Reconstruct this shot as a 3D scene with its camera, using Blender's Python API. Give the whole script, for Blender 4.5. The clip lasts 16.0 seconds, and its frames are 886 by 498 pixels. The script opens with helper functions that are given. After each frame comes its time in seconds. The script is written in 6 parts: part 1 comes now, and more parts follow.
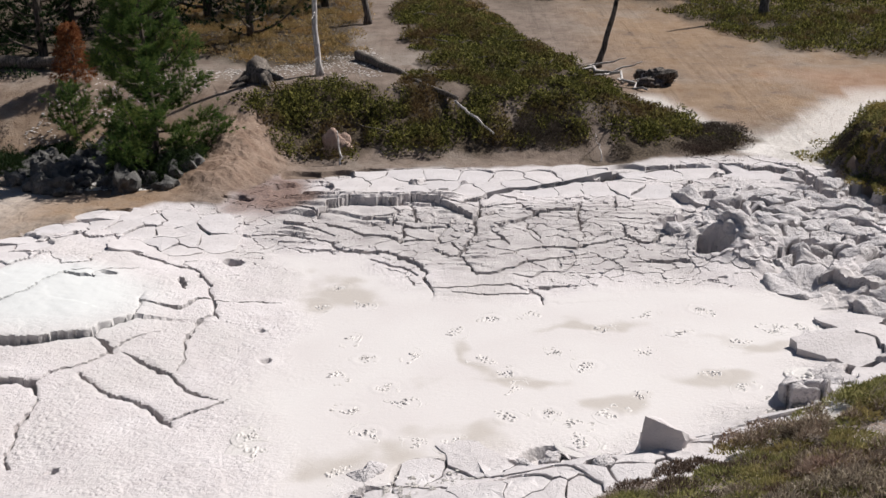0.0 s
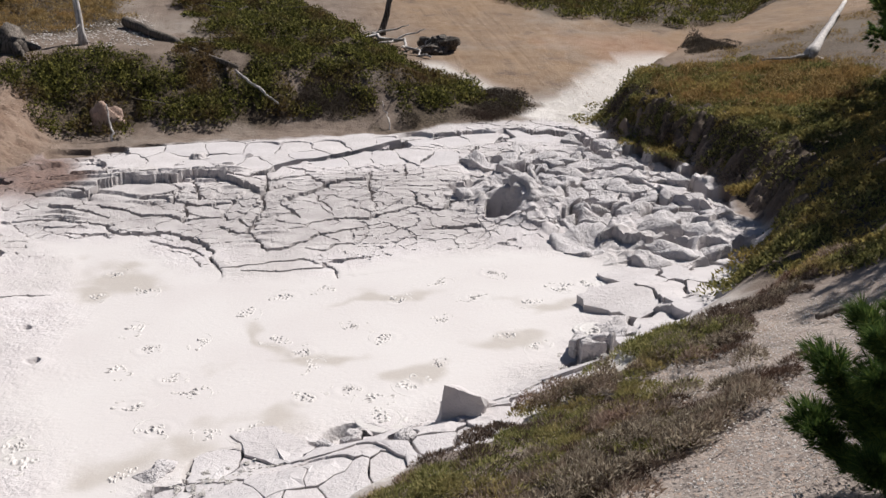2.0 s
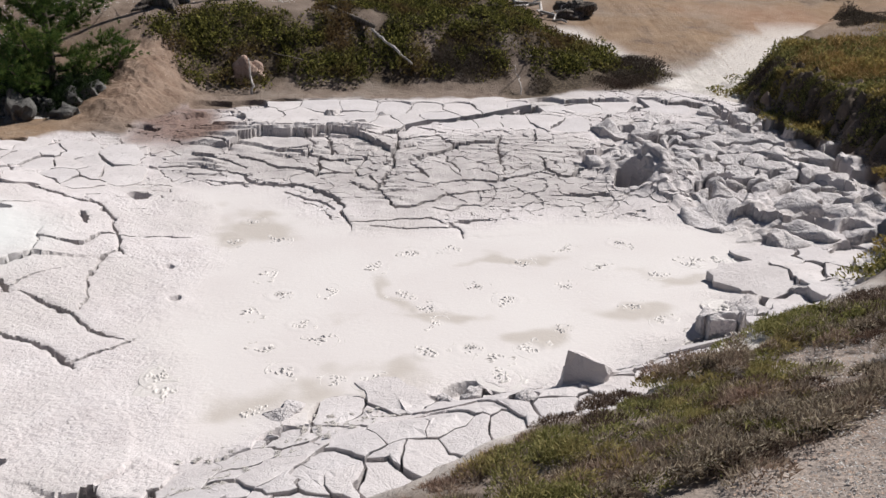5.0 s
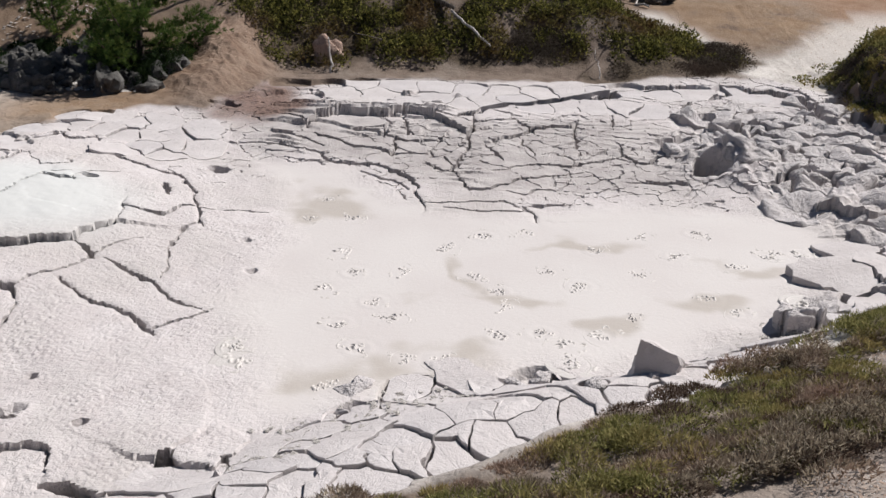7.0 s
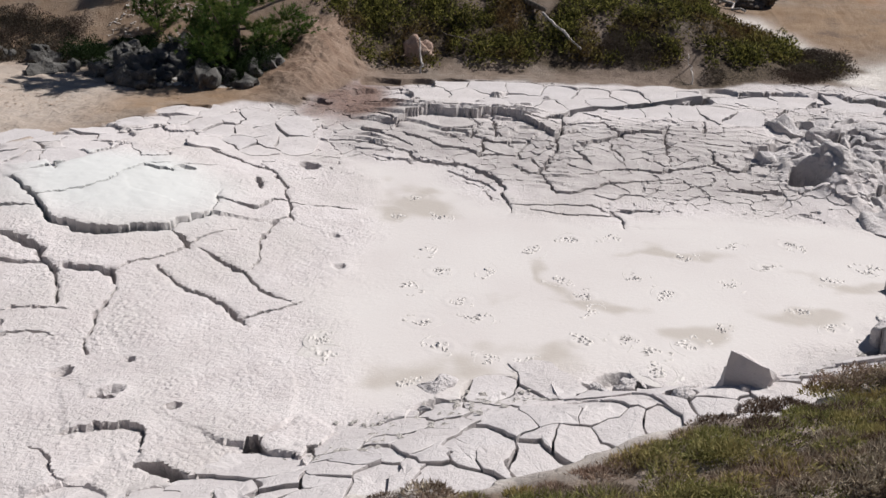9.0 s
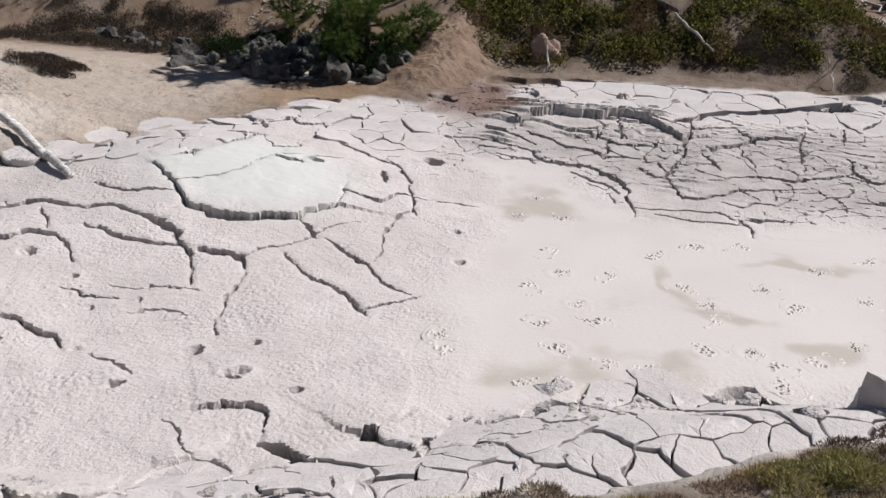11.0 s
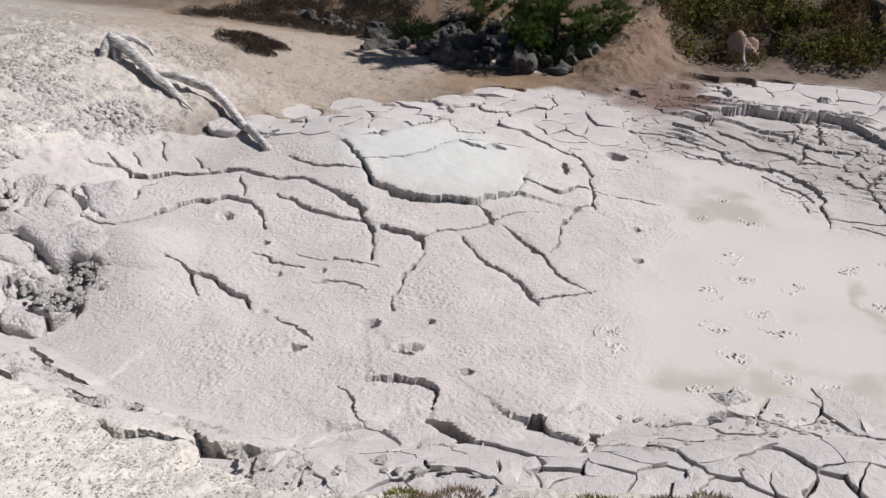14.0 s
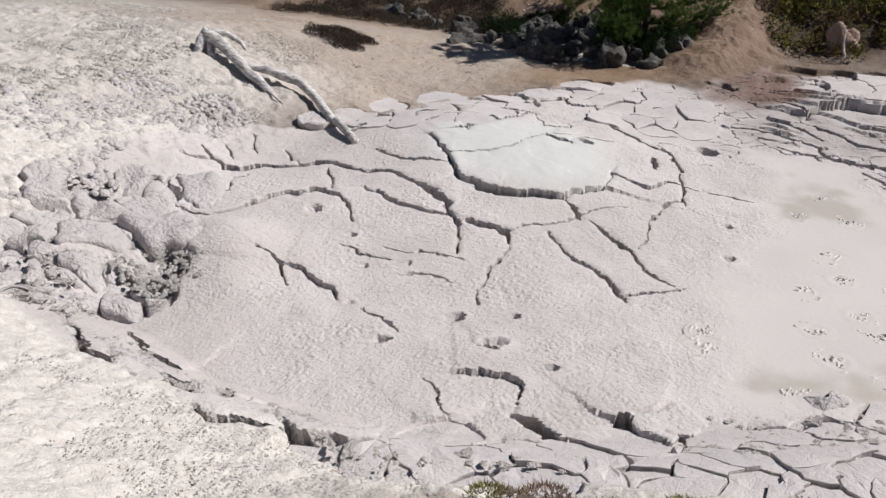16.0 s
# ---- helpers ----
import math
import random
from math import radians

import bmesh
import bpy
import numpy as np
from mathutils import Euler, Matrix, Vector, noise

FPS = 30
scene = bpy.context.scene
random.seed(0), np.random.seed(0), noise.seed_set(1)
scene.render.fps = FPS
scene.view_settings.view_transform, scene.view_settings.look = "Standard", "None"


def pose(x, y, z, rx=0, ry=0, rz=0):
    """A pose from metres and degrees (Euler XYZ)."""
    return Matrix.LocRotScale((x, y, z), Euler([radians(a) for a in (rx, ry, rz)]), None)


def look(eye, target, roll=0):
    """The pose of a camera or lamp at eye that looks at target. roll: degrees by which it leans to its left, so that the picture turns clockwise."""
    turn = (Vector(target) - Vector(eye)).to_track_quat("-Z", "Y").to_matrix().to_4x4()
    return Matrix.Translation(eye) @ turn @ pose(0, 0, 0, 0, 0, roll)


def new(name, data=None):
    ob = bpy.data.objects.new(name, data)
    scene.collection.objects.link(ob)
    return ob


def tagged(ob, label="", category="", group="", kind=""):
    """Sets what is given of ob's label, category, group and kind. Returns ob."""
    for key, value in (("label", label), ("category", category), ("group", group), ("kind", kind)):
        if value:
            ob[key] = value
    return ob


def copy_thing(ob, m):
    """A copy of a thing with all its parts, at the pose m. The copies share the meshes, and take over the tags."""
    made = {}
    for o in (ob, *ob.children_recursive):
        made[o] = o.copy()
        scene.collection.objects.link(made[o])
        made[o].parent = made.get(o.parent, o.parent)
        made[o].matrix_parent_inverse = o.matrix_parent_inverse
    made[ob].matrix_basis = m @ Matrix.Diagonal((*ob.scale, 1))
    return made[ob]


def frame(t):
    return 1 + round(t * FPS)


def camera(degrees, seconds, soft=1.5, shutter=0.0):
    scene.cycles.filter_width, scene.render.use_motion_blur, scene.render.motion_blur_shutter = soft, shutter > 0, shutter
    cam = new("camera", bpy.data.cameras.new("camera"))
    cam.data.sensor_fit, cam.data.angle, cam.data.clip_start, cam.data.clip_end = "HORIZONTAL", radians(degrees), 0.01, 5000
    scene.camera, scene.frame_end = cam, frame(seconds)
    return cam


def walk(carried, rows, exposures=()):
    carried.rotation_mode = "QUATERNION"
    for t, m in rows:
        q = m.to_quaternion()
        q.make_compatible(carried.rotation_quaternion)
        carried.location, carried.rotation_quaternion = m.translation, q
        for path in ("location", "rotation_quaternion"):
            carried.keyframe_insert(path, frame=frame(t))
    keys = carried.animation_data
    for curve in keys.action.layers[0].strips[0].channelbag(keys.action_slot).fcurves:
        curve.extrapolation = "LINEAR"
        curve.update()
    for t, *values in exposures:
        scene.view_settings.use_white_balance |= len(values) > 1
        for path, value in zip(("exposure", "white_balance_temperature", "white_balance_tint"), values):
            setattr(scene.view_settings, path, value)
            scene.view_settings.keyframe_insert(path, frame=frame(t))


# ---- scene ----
cam = camera(53.0, 16.0)
PATH = [
    (0.0, pose(0.000, 0.000, 5.500, 71.440, 0.026, 0.073)),
    (0.5, pose(0.025, 0.132, 5.425, 70.772, -0.056, -3.547)),
    (1.0, pose(0.044, 0.239, 5.421, 69.260, -0.796, -6.222)),
    (1.5, pose(0.115, 0.311, 5.411, 69.469, -1.282, -10.608)),
    (2.0, pose(0.105, 0.344, 5.403, 69.714, -1.396, -13.300)),
    (2.5, pose(0.073, 0.345, 5.409, 69.498, -1.242, -13.085)),
    (3.0, pose(0.048, 0.351, 5.390, 69.284, -1.746, -11.184)),
    (3.5, pose(0.032, 0.345, 5.387, 69.113, -2.124, -9.489)),
    (4.0, pose(0.019, 0.341, 5.369, 68.851, -2.544, -8.401)),
    (4.5, pose(-0.008, 0.334, 5.360, 68.111, -2.482, -6.976)),
    (4.7, pose(-0.022, 0.329, 5.351, 67.771, -2.187, -6.150)),
    (6.8, pose(-0.092, 0.320, 5.338, 66.187, -2.145, -0.536)),
    (7.0, pose(-0.099, 0.317, 5.337, 66.100, -2.108, -0.096)),
    (7.5, pose(-0.116, 0.308, 5.328, 66.204, -2.176, 0.721)),
    (8.0, pose(-0.140, 0.301, 5.332, 66.048, -2.122, 2.163)),
    (8.5, pose(-0.161, 0.293, 5.338, 65.983, -2.089, 3.367)),
    (9.0, pose(-0.203, 0.281, 5.333, 66.019, -1.937, 5.369)),
    (9.5, pose(-0.236, 0.271, 5.336, 65.976, -1.638, 7.785)),
    (9.7, pose(-0.246, 0.261, 5.330, 66.068, -1.626, 8.859)),
    (12.0, pose(-0.356, 0.246, 5.339, 65.179, -1.295, 16.625)),
    (12.5, pose(-0.396, 0.219, 5.321, 65.113, -1.354, 19.330)),
    (13.0, pose(-0.413, 0.206, 5.319, 65.247, -1.333, 21.410)),
    (13.5, pose(-0.434, 0.203, 5.304, 65.052, -1.408, 23.229)),
    (14.0, pose(-0.450, 0.196, 5.296, 64.929, -1.193, 24.714)),
    (14.5, pose(-0.469, 0.187, 5.290, 64.970, -0.935, 26.074)),
    (15.0, pose(-0.487, 0.186, 5.287, 64.786, -0.542, 27.446)),
    (15.5, pose(-0.504, 0.181, 5.277, 64.761, -0.114, 28.387)),
    (16.0, pose(-0.517, 0.184, 5.273, 64.542, 0.217, 29.790)),
]
walk(cam, PATH, exposures=[(0.0, 0.53), (4.5, 0.48), (7.0, 0.38), (9.0, 0.36), (12.0, 0.25), (16.0, 0.19)])

# ---- sky and sun: high sun from behind the pool, to the east ----
SUN_AZ, SUN_EL = radians(57), radians(48)
world = bpy.data.worlds.new("sky")
scene.world = world
world.use_nodes = True
wn = world.node_tree.nodes
sky = wn.new("ShaderNodeTexSky")
sky.sky_type, sky.sun_disc = "NISHITA", False
sky.sun_elevation, sky.sun_rotation = SUN_EL, SUN_AZ
sky.altitude, sky.dust_density = 2200, 0.6
world.node_tree.links.new(sky.outputs[0], wn["Background"].inputs[0])
wn["Background"].inputs[1].default_value = 0.042
sun = new("sun", bpy.data.lights.new("sun", "SUN"))
sun.data.energy, sun.data.angle, sun.data.color = 5.0, radians(0.53), (1.0, 0.966, 0.928)
sun.matrix_world = look((math.sin(SUN_AZ) * math.cos(SUN_EL) * 50, math.cos(SUN_AZ) * math.cos(SUN_EL) * 50, math.sin(SUN_EL) * 50), (0, 0, 0))


# ---- materials ----
class Nodes:
    """A small wrapper to write node trees briefly."""

    def __init__(self, name, rough=0.9, specular=0.2):
        self.mat = bpy.data.materials.new(name)
        self.mat.use_nodes = True
        self.tree = self.mat.node_tree
        self.bsdf = self.tree.nodes["Principled BSDF"]
        self.bsdf.inputs["Roughness"].default_value = rough
        self.bsdf.inputs["Specular IOR Level"].default_value = specular
        self.coord = self.tree.nodes.new("ShaderNodeTexCoord")

    def link(self, a, b):
        self.tree.links.new(a, b)

    def noise(self, scale, detail=5, rough=0.55, space="Object", distort=0.0):
        n = self.tree.nodes.new("ShaderNodeTexNoise")
        n.inputs["Scale"].default_value, n.inputs["Detail"].default_value = scale, detail
        n.inputs["Roughness"].default_value, n.inputs["Distortion"].default_value = rough, distort
        self.link(self.coord.outputs[space], n.inputs["Vector"])
        return n.outputs["Fac"]

    def voronoi(self, scale, feature="F1", space="Object"):
        n = self.tree.nodes.new("ShaderNodeTexVoronoi")
        n.feature = feature
        n.inputs["Scale"].default_value = scale
        self.link(self.coord.outputs[space], n.inputs["Vector"])
        return n.outputs["Distance"]

    def attribute(self, name):
        n = self.tree.nodes.new("ShaderNodeAttribute")
        n.attribute_name = name
        return n.outputs["Fac"]

    def random(self, island=False):
        n = self.tree.nodes.new("ShaderNodeNewGeometry" if island else "ShaderNodeObjectInfo")
        return n.outputs["Random Per Island" if island else "Random"]

    def steep(self, value, low, high, a=0.0, b=1.0):
        n = self.tree.nodes.new("ShaderNodeMapRange")
        n.inputs["From Min"].default_value, n.inputs["From Max"].default_value = low, high
        n.inputs["To Min"].default_value, n.inputs["To Max"].default_value = a, b
        self.link(value, n.inputs["Value"])
        return n.outputs["Result"]

    def math(self, op, a, b):
        n = self.tree.nodes.new("ShaderNodeMath")
        n.operation = op
        for socket, v in zip(n.inputs, (a, b)):
            if isinstance(v, (int, float)):
                socket.default_value = v
            else:
                self.link(v, socket)
        return n.outputs[0]

    def mix(self, fac, a, b, blend="MIX"):
        n = self.tree.nodes.new("ShaderNodeMix")
        n.data_type, n.blend_type = "RGBA", blend
        for socket, v in ((n.inputs[0], fac), (n.inputs[6], a), (n.inputs[7], b)):
            if isinstance(v, (int, float)):
                socket.default_value = v
            elif isinstance(v, tuple):
                socket.default_value = (*v, 1)
            else:
                self.link(v, socket)
        return n.outputs[2]

    def colour(self, c):
        if isinstance(c, tuple):
            self.bsdf.inputs["Base Color"].default_value = (*c, 1)
        else:
            self.link(c, self.bsdf.inputs["Base Color"])

    def bump(self, fac, distance, strength=1.0):
        n = self.tree.nodes.new("ShaderNodeBump")
        n.inputs["Strength"].default_value, n.inputs["Distance"].default_value = strength, distance
        self.link(fac, n.inputs["Height"])
        normal = self.bsdf.inputs["Normal"]
        if normal.is_linked:
            self.link(normal.links[0].from_socket, n.inputs["Normal"])
        self.link(n.outputs[0], normal)


def ground_material():
    m = Nodes("ground_earth", 0.95, 0.15)
    big, mid, fine, grit = m.noise(0.35, 4), m.noise(2.2, 5), m.noise(14, 4), m.noise(60, 3)
    soil = m.mix(m.steep(mid, 0.35, 0.65), (0.124, 0.093, 0.074), (0.205, 0.161, 0.133))
    soil = m.mix(m.steep(fine, 0.55, 0.7), soil, (0.149, 0.112, 0.09))
    warm = m.mix(m.steep(mid, 0.3, 0.7), (0.186, 0.119, 0.071), (0.250, 0.174, 0.116))
    soil = m.mix(m.math("MULTIPLY", m.attribute("sand"), m.steep(big, 0.3, 0.6, 0.5, 1.0)), soil, warm)
    soil = m.mix(m.math("MULTIPLY", m.steep(m.noise(0.22, 6, 0.65), 0.52, 0.66), 0.6), soil, (0.254, 0.223, 0.195))
    soil = m.mix(m.math("MULTIPLY", m.steep(m.noise(1.1, 7, 0.75), 0.53, 0.66), 0.75), soil, (0.093, 0.065, 0.05))
    soil = m.mix(m.math("MULTIPLY", m.attribute("rust"), 0.75), soil, m.mix(m.steep(mid, 0.35, 0.65), (0.223, 0.124, 0.077), (0.279, 0.177, 0.118)))
    pale = m.mix(m.steep(fine, 0.35, 0.7), (0.582, 0.546, 0.519), (0.468, 0.432, 0.401))
    soil = m.mix(m.attribute("pale"), soil, pale)
    # Brown leaf litter; under the trees this tone also paints their shade.
    litter_shade = m.mix(m.steep(fine, 0.4, 0.65), (0.04, 0.03, 0.02), (0.099, 0.074, 0.053))
    soil = m.mix(m.attribute("litter_shade"), soil, litter_shade)
    mud = m.mix(m.steep(mid, 0.3, 0.7), (0.456, 0.416, 0.412), (0.534, 0.498, 0.497))
    mud = m.mix(m.math("MULTIPLY", m.steep(m.noise(0.55, 5, 0.6), 0.45, 0.62), 0.5), mud, (0.385, 0.355, 0.338))
    mud = m.mix(m.steep(fine, 0.58, 0.75), mud, (0.370, 0.343, 0.342))
    # Mud on the shelf slope is greyer and darker than on the flat.
    mud = m.mix(m.attribute("shelf_grey"), mud, m.mix(m.steep(mid, 0.35, 0.65), (0.337, 0.308, 0.302), (0.422, 0.391, 0.383)))
    damp = m.mix(m.steep(m.noise(0.7, 4, 0.5), 0.35, 0.65), (0.511, 0.481, 0.468), (0.486, 0.451, 0.440))
    damp = m.mix(m.attribute("damp"), damp, (0.388, 0.352, 0.324))
    mud = m.mix(m.math("MULTIPLY", m.attribute("slick"), 0.85), mud, (0.47, 0.478, 0.472))
    mud = m.mix(m.attribute("wet"), mud, damp)
    mud = m.mix(m.attribute("stain"), mud, m.mix(m.steep(fine, 0.4, 0.6), (0.089, 0.051, 0.039), (0.178, 0.109, 0.086)))
    m.colour(m.mix(m.attribute("mud"), soil, mud))
    m.link(m.math("MULTIPLY_ADD", m.attribute("wet"), -0.4), m.bsdf.inputs["Roughness"])
    rough = m.tree.nodes[-1]
    rough.inputs[2].default_value = 0.95
    dry = m.steep(m.math("MAXIMUM", m.attribute("wet"), m.attribute("slick")), 0, 1, 1.0, 0.15)
    m.bump(m.math("MULTIPLY", m.math("MULTIPLY", m.steep(m.voronoi(13), 0.1, 0.55, 1.0, 0.0), m.steep(m.noise(0.9, 5, 0.65), 0.45, 0.65)), dry), 0.013)
    m.bump(m.math("MULTIPLY", fine, dry), 0.018)
    m.bump(m.math("MULTIPLY", m.noise(26, 3, 0.6), dry), 0.016)
    m.bump(m.math("MULTIPLY", grit, dry), 0.009)
    return m.mat


GROUND = ground_material()


def mud_material(name="dried_mud", relief_depth=1.0):
    m = Nodes(name, 0.92, 0.2)
    mid, fine, grit = m.noise(1.6, 5), m.noise(11, 4), m.noise(55, 3)
    c = m.mix(m.steep(mid, 0.32, 0.68), (0.425, 0.390, 0.387), (0.503, 0.470, 0.466))
    c = m.mix(m.steep(fine, 0.58, 0.75), c, (0.348, 0.321, 0.320))
    c = m.mix(m.steep(m.random(), 0, 1, 0, 0.35), c, (0.429, 0.408, 0.420))
    m.colour(c)
    m.bump(m.noise(6, 5, 0.65), 0.06 * (relief_depth - 1))
    m.bump(fine, 0.012 * relief_depth)
    m.bump(m.noise(26, 3, 0.6), 0.01 * relief_depth)
    m.bump(grit, 0.007)
    return m.mat


def stone_material(name, dark, light, scale=3.0):
    m = Nodes(name, 0.9, 0.25)
    c = m.mix(m.steep(m.noise(scale, 6), 0.35, 0.65), dark, light)
    c = m.mix(m.steep(m.noise(scale * 6, 4), 0.55, 0.72), c, tuple(v * 0.55 for v in dark))
    m.colour(m.mix(m.steep(m.random(), 0, 1, 0, 0.4), c, light))
    m.bump(m.noise(scale * 4, 6), 0.05)
    m.bump(m.noise(scale * 22, 3), 0.012)
    return m.mat


def wood_material(name, dark, light, grain_scale=(9, 9, 1.1)):
    m = Nodes(name, 0.85, 0.2)
    stretch = m.tree.nodes.new("ShaderNodeMapping")
    stretch.inputs["Scale"].default_value = grain_scale
    m.link(m.coord.outputs["Object"], stretch.inputs["Vector"])
    grain = m.tree.nodes.new("ShaderNodeTexNoise")
    grain.inputs["Scale"].default_value, grain.inputs["Detail"].default_value = 3.0, 6
    m.link(stretch.outputs[0], grain.inputs["Vector"])
    c = m.mix(m.steep(grain.outputs["Fac"], 0.38, 0.62), dark, light)
    m.colour(m.mix(m.steep(m.noise(4, 4), 0.55, 0.75), c, tuple(v * 0.5 for v in dark)))
    m.bump(grain.outputs["Fac"], 0.02)
    return m.mat


def leaf_material(name, tones, patches):
    """tones: dark, middle, light; patches: what the clumps turn to here and there."""
    m = Nodes(name, 0.8, 0.08)
    r = m.random(island=True)
    c = m.mix(m.steep(r, 0.0, 0.6), tones[0], tones[1])
    c = m.mix(m.steep(r, 0.6, 1.0), c, tones[2])
    c = m.mix(m.steep(m.noise(0.8, 4), 0.48, 0.66), c, m.mix(r, patches[0], patches[1]))
    m.colour(c)
    soft = m.tree.nodes.new("ShaderNodeBsdfTranslucent")
    m.link(c, soft.inputs["Color"])
    both = m.tree.nodes.new("ShaderNodeMixShader")
    both.inputs[0].default_value = 0.35
    m.link(m.bsdf.outputs[0], both.inputs[1])
    m.link(soft.outputs[0], both.inputs[2])
    m.link(both.outputs[0], m.tree.nodes["Material Output"].inputs[0])
    return m.mat



def wet_mud_material():
    m = Nodes("wet_mud", 0.5, 0.35)
    m.colour(m.mix(m.steep(m.noise(6, 4), 0.35, 0.65), (0.497, 0.467, 0.450), (0.468, 0.438, 0.420)))
    m.bump(m.noise(40, 3), 0.006)
    return m.mat


WET_MUD = wet_mud_material()
MUD = mud_material()
CLOD_MUD = mud_material("lumpy_mud", 2.2)
# Dark grey rock, its tones lowered further to carry the pine's shade.
GREY_STONE = stone_material("grey_stone", (0.025, 0.024, 0.023), (0.12, 0.114, 0.108))
PINK_STONE = stone_material("pink_earth", (0.235, 0.160, 0.124), (0.356, 0.269, 0.214))
SCAR_EARTH = stone_material("scar_earth", (0.26, 0.175, 0.14), (0.36, 0.26, 0.21))
PALE_STONE = stone_material("pale_pebble", (0.422, 0.388, 0.365), (0.559, 0.526, 0.502), 8.0)
SLOPE_STONE = stone_material("slope_crumb", (0.433, 0.400, 0.369), (0.567, 0.530, 0.492), 6.0)
VENT_STONE = stone_material("vent_crumb", (0.385, 0.363, 0.351), (0.488, 0.466, 0.451), 8.0)
SILVER_WOOD = wood_material("weathered_wood", (0.269, 0.243, 0.231), (0.555, 0.515, 0.486))
LOG_WOOD = wood_material("bleached_log_wood", (0.29, 0.275, 0.27), (0.62, 0.6, 0.59), (1.6, 9, 9))
DARK_WOOD = wood_material("dark_dead_wood", (0.05, 0.04, 0.032), (0.158, 0.133, 0.115))
BARK = wood_material("pine_bark", (0.036, 0.029, 0.023), (0.115, 0.09, 0.072))
NEEDLES = leaf_material("pine_needles", ((0.031, 0.059, 0.020), (0.065, 0.111, 0.030), (0.144, 0.184, 0.043)), ((0.043, 0.079, 0.025), (0.174, 0.198, 0.050)))
# The same needles with the wood's deep shade put into the green.
SHADE_TONED_NEEDLES = leaf_material("shade_toned_pine_needles", ((0.008, 0.017, 0.007), (0.017, 0.03, 0.011), (0.026, 0.043, 0.013)), ((0.013, 0.023, 0.009), (0.026, 0.04, 0.013)))
RED_NEEDLES = leaf_material("dead_red_needles", ((0.086, 0.03, 0.013), (0.185, 0.066, 0.026), (0.277, 0.119, 0.053)), ((0.106, 0.043, 0.018), (0.251, 0.106, 0.046)))
HILL_LEAVES = leaf_material("mat_shrub_leaves", ((0.028, 0.030, 0.010), (0.081, 0.080, 0.022), (0.270, 0.249, 0.070)), ((0.057, 0.034, 0.020), (0.162, 0.111, 0.048)))
BANK_LEAVES = leaf_material("bank_shrub_leaves", ((0.072, 0.073, 0.027), (0.162, 0.155, 0.057), (0.322, 0.284, 0.104)), ((0.197, 0.143, 0.054), (0.374, 0.275, 0.095)))
HEATH_LEAVES = leaf_material("heath_sprigs", ((0.106, 0.078, 0.061), (0.249, 0.204, 0.152), (0.485, 0.420, 0.320)), ((0.156, 0.094, 0.074), (0.370, 0.271, 0.212)))
GREEN_HEATH = leaf_material("green_heath_sprigs", ((0.090, 0.094, 0.036), (0.208, 0.202, 0.073), (0.383, 0.346, 0.154)), ((0.184, 0.137, 0.070), (0.411, 0.301, 0.139)))
DRY_GRASS = leaf_material("dry_golden_grass", ((0.113, 0.078, 0.033), (0.275, 0.186, 0.075), (0.446, 0.325, 0.152)), ((0.194, 0.113, 0.046), (0.373, 0.235, 0.095)))
BROWN_HEATH = leaf_material("brown_heath_sprigs", ((0.050, 0.034, 0.026), (0.107, 0.076, 0.060), (0.222, 0.170, 0.134)), ((0.083, 0.040, 0.029), (0.181, 0.103, 0.071)))
DARK_HEATH = leaf_material("dark_heather", ((0.033, 0.025, 0.02), (0.066, 0.053, 0.04), (0.132, 0.112, 0.092)), ((0.046, 0.03, 0.023), (0.106, 0.079, 0.066)))

# ---- the lie of the land (plan in metres, mud level z = 0) ----
POOL = [(-9.0, 5.2), (-10.6, 6.6), (-11.2, 8.3), (-11.3, 9.9), (-11.0, 11.4), (-9.9, 12.2), (-9.25, 13.6), (-8.4, 15.4), (-7.3, 17.2),
        (-6.1, 18.6), (-4.9, 18.4), (-4.3, 19.6), (-4.1, 20.9), (-2.1, 21.35), (0.2, 21.7), (3.1, 21.95), (5.8, 22.35), (8.3, 22.8), (9.5, 21.5),
        (9.9, 19.7), (10.2, 17.4), (10.0, 15.7), (9.3, 14.4), (9.2, 13.5), (7.6, 11.6), (6.9, 10.8), (5.7, 9.6), (4.3, 8.75), (2.8, 8.0),
        (1.7, 7.65), (0.8, 7.2), (0.2, 6.5), (-0.9, 6.0), (-2.5, 5.3), (-3.7, 4.9), (-4.8, 4.8), (-6.1, 4.75), (-7.0, 4.8), (-7.9, 4.95)]
LIQUID = [(-3.3, 16.1), (-1.6, 15.9), (-0.65, 14.55), (-0.25, 13.9), (1.5, 13.75), (2.6, 14.3), (4.1, 14.4), (6.0, 14.0), (6.3, 12.8), (5.4, 11.8),
          (4.4, 10.4), (3.2, 9.5), (2.2, 9.0), (1.2, 8.8), (0.2, 8.5), (-0.8, 8.35), (-1.3, 8.0), (-2.0, 7.3), (-2.6, 6.9), (-4.5, 6.0),
          (-6.5, 5.8), (-8.3, 6.2), (-8.5, 7.5), (-6.0, 8.3), (-4.0, 9.2), (-2.6, 10.8), (-2.4, 13.0), (-2.8, 15.0)]


def smooth(t):
    t = np.clip(t, 0.0, 1.0)
    return t * t * (3 - 2 * t)


def segment_distance(x, y, ax, ay, bx, by):
    dx, dy = bx - ax, by - ay
    t = np.clip(((x - ax) * dx + (y - ay) * dy) / (dx * dx + dy * dy + 1e-12), 0, 1)
    return np.hypot(x - ax - t * dx, y - ay - t * dy)


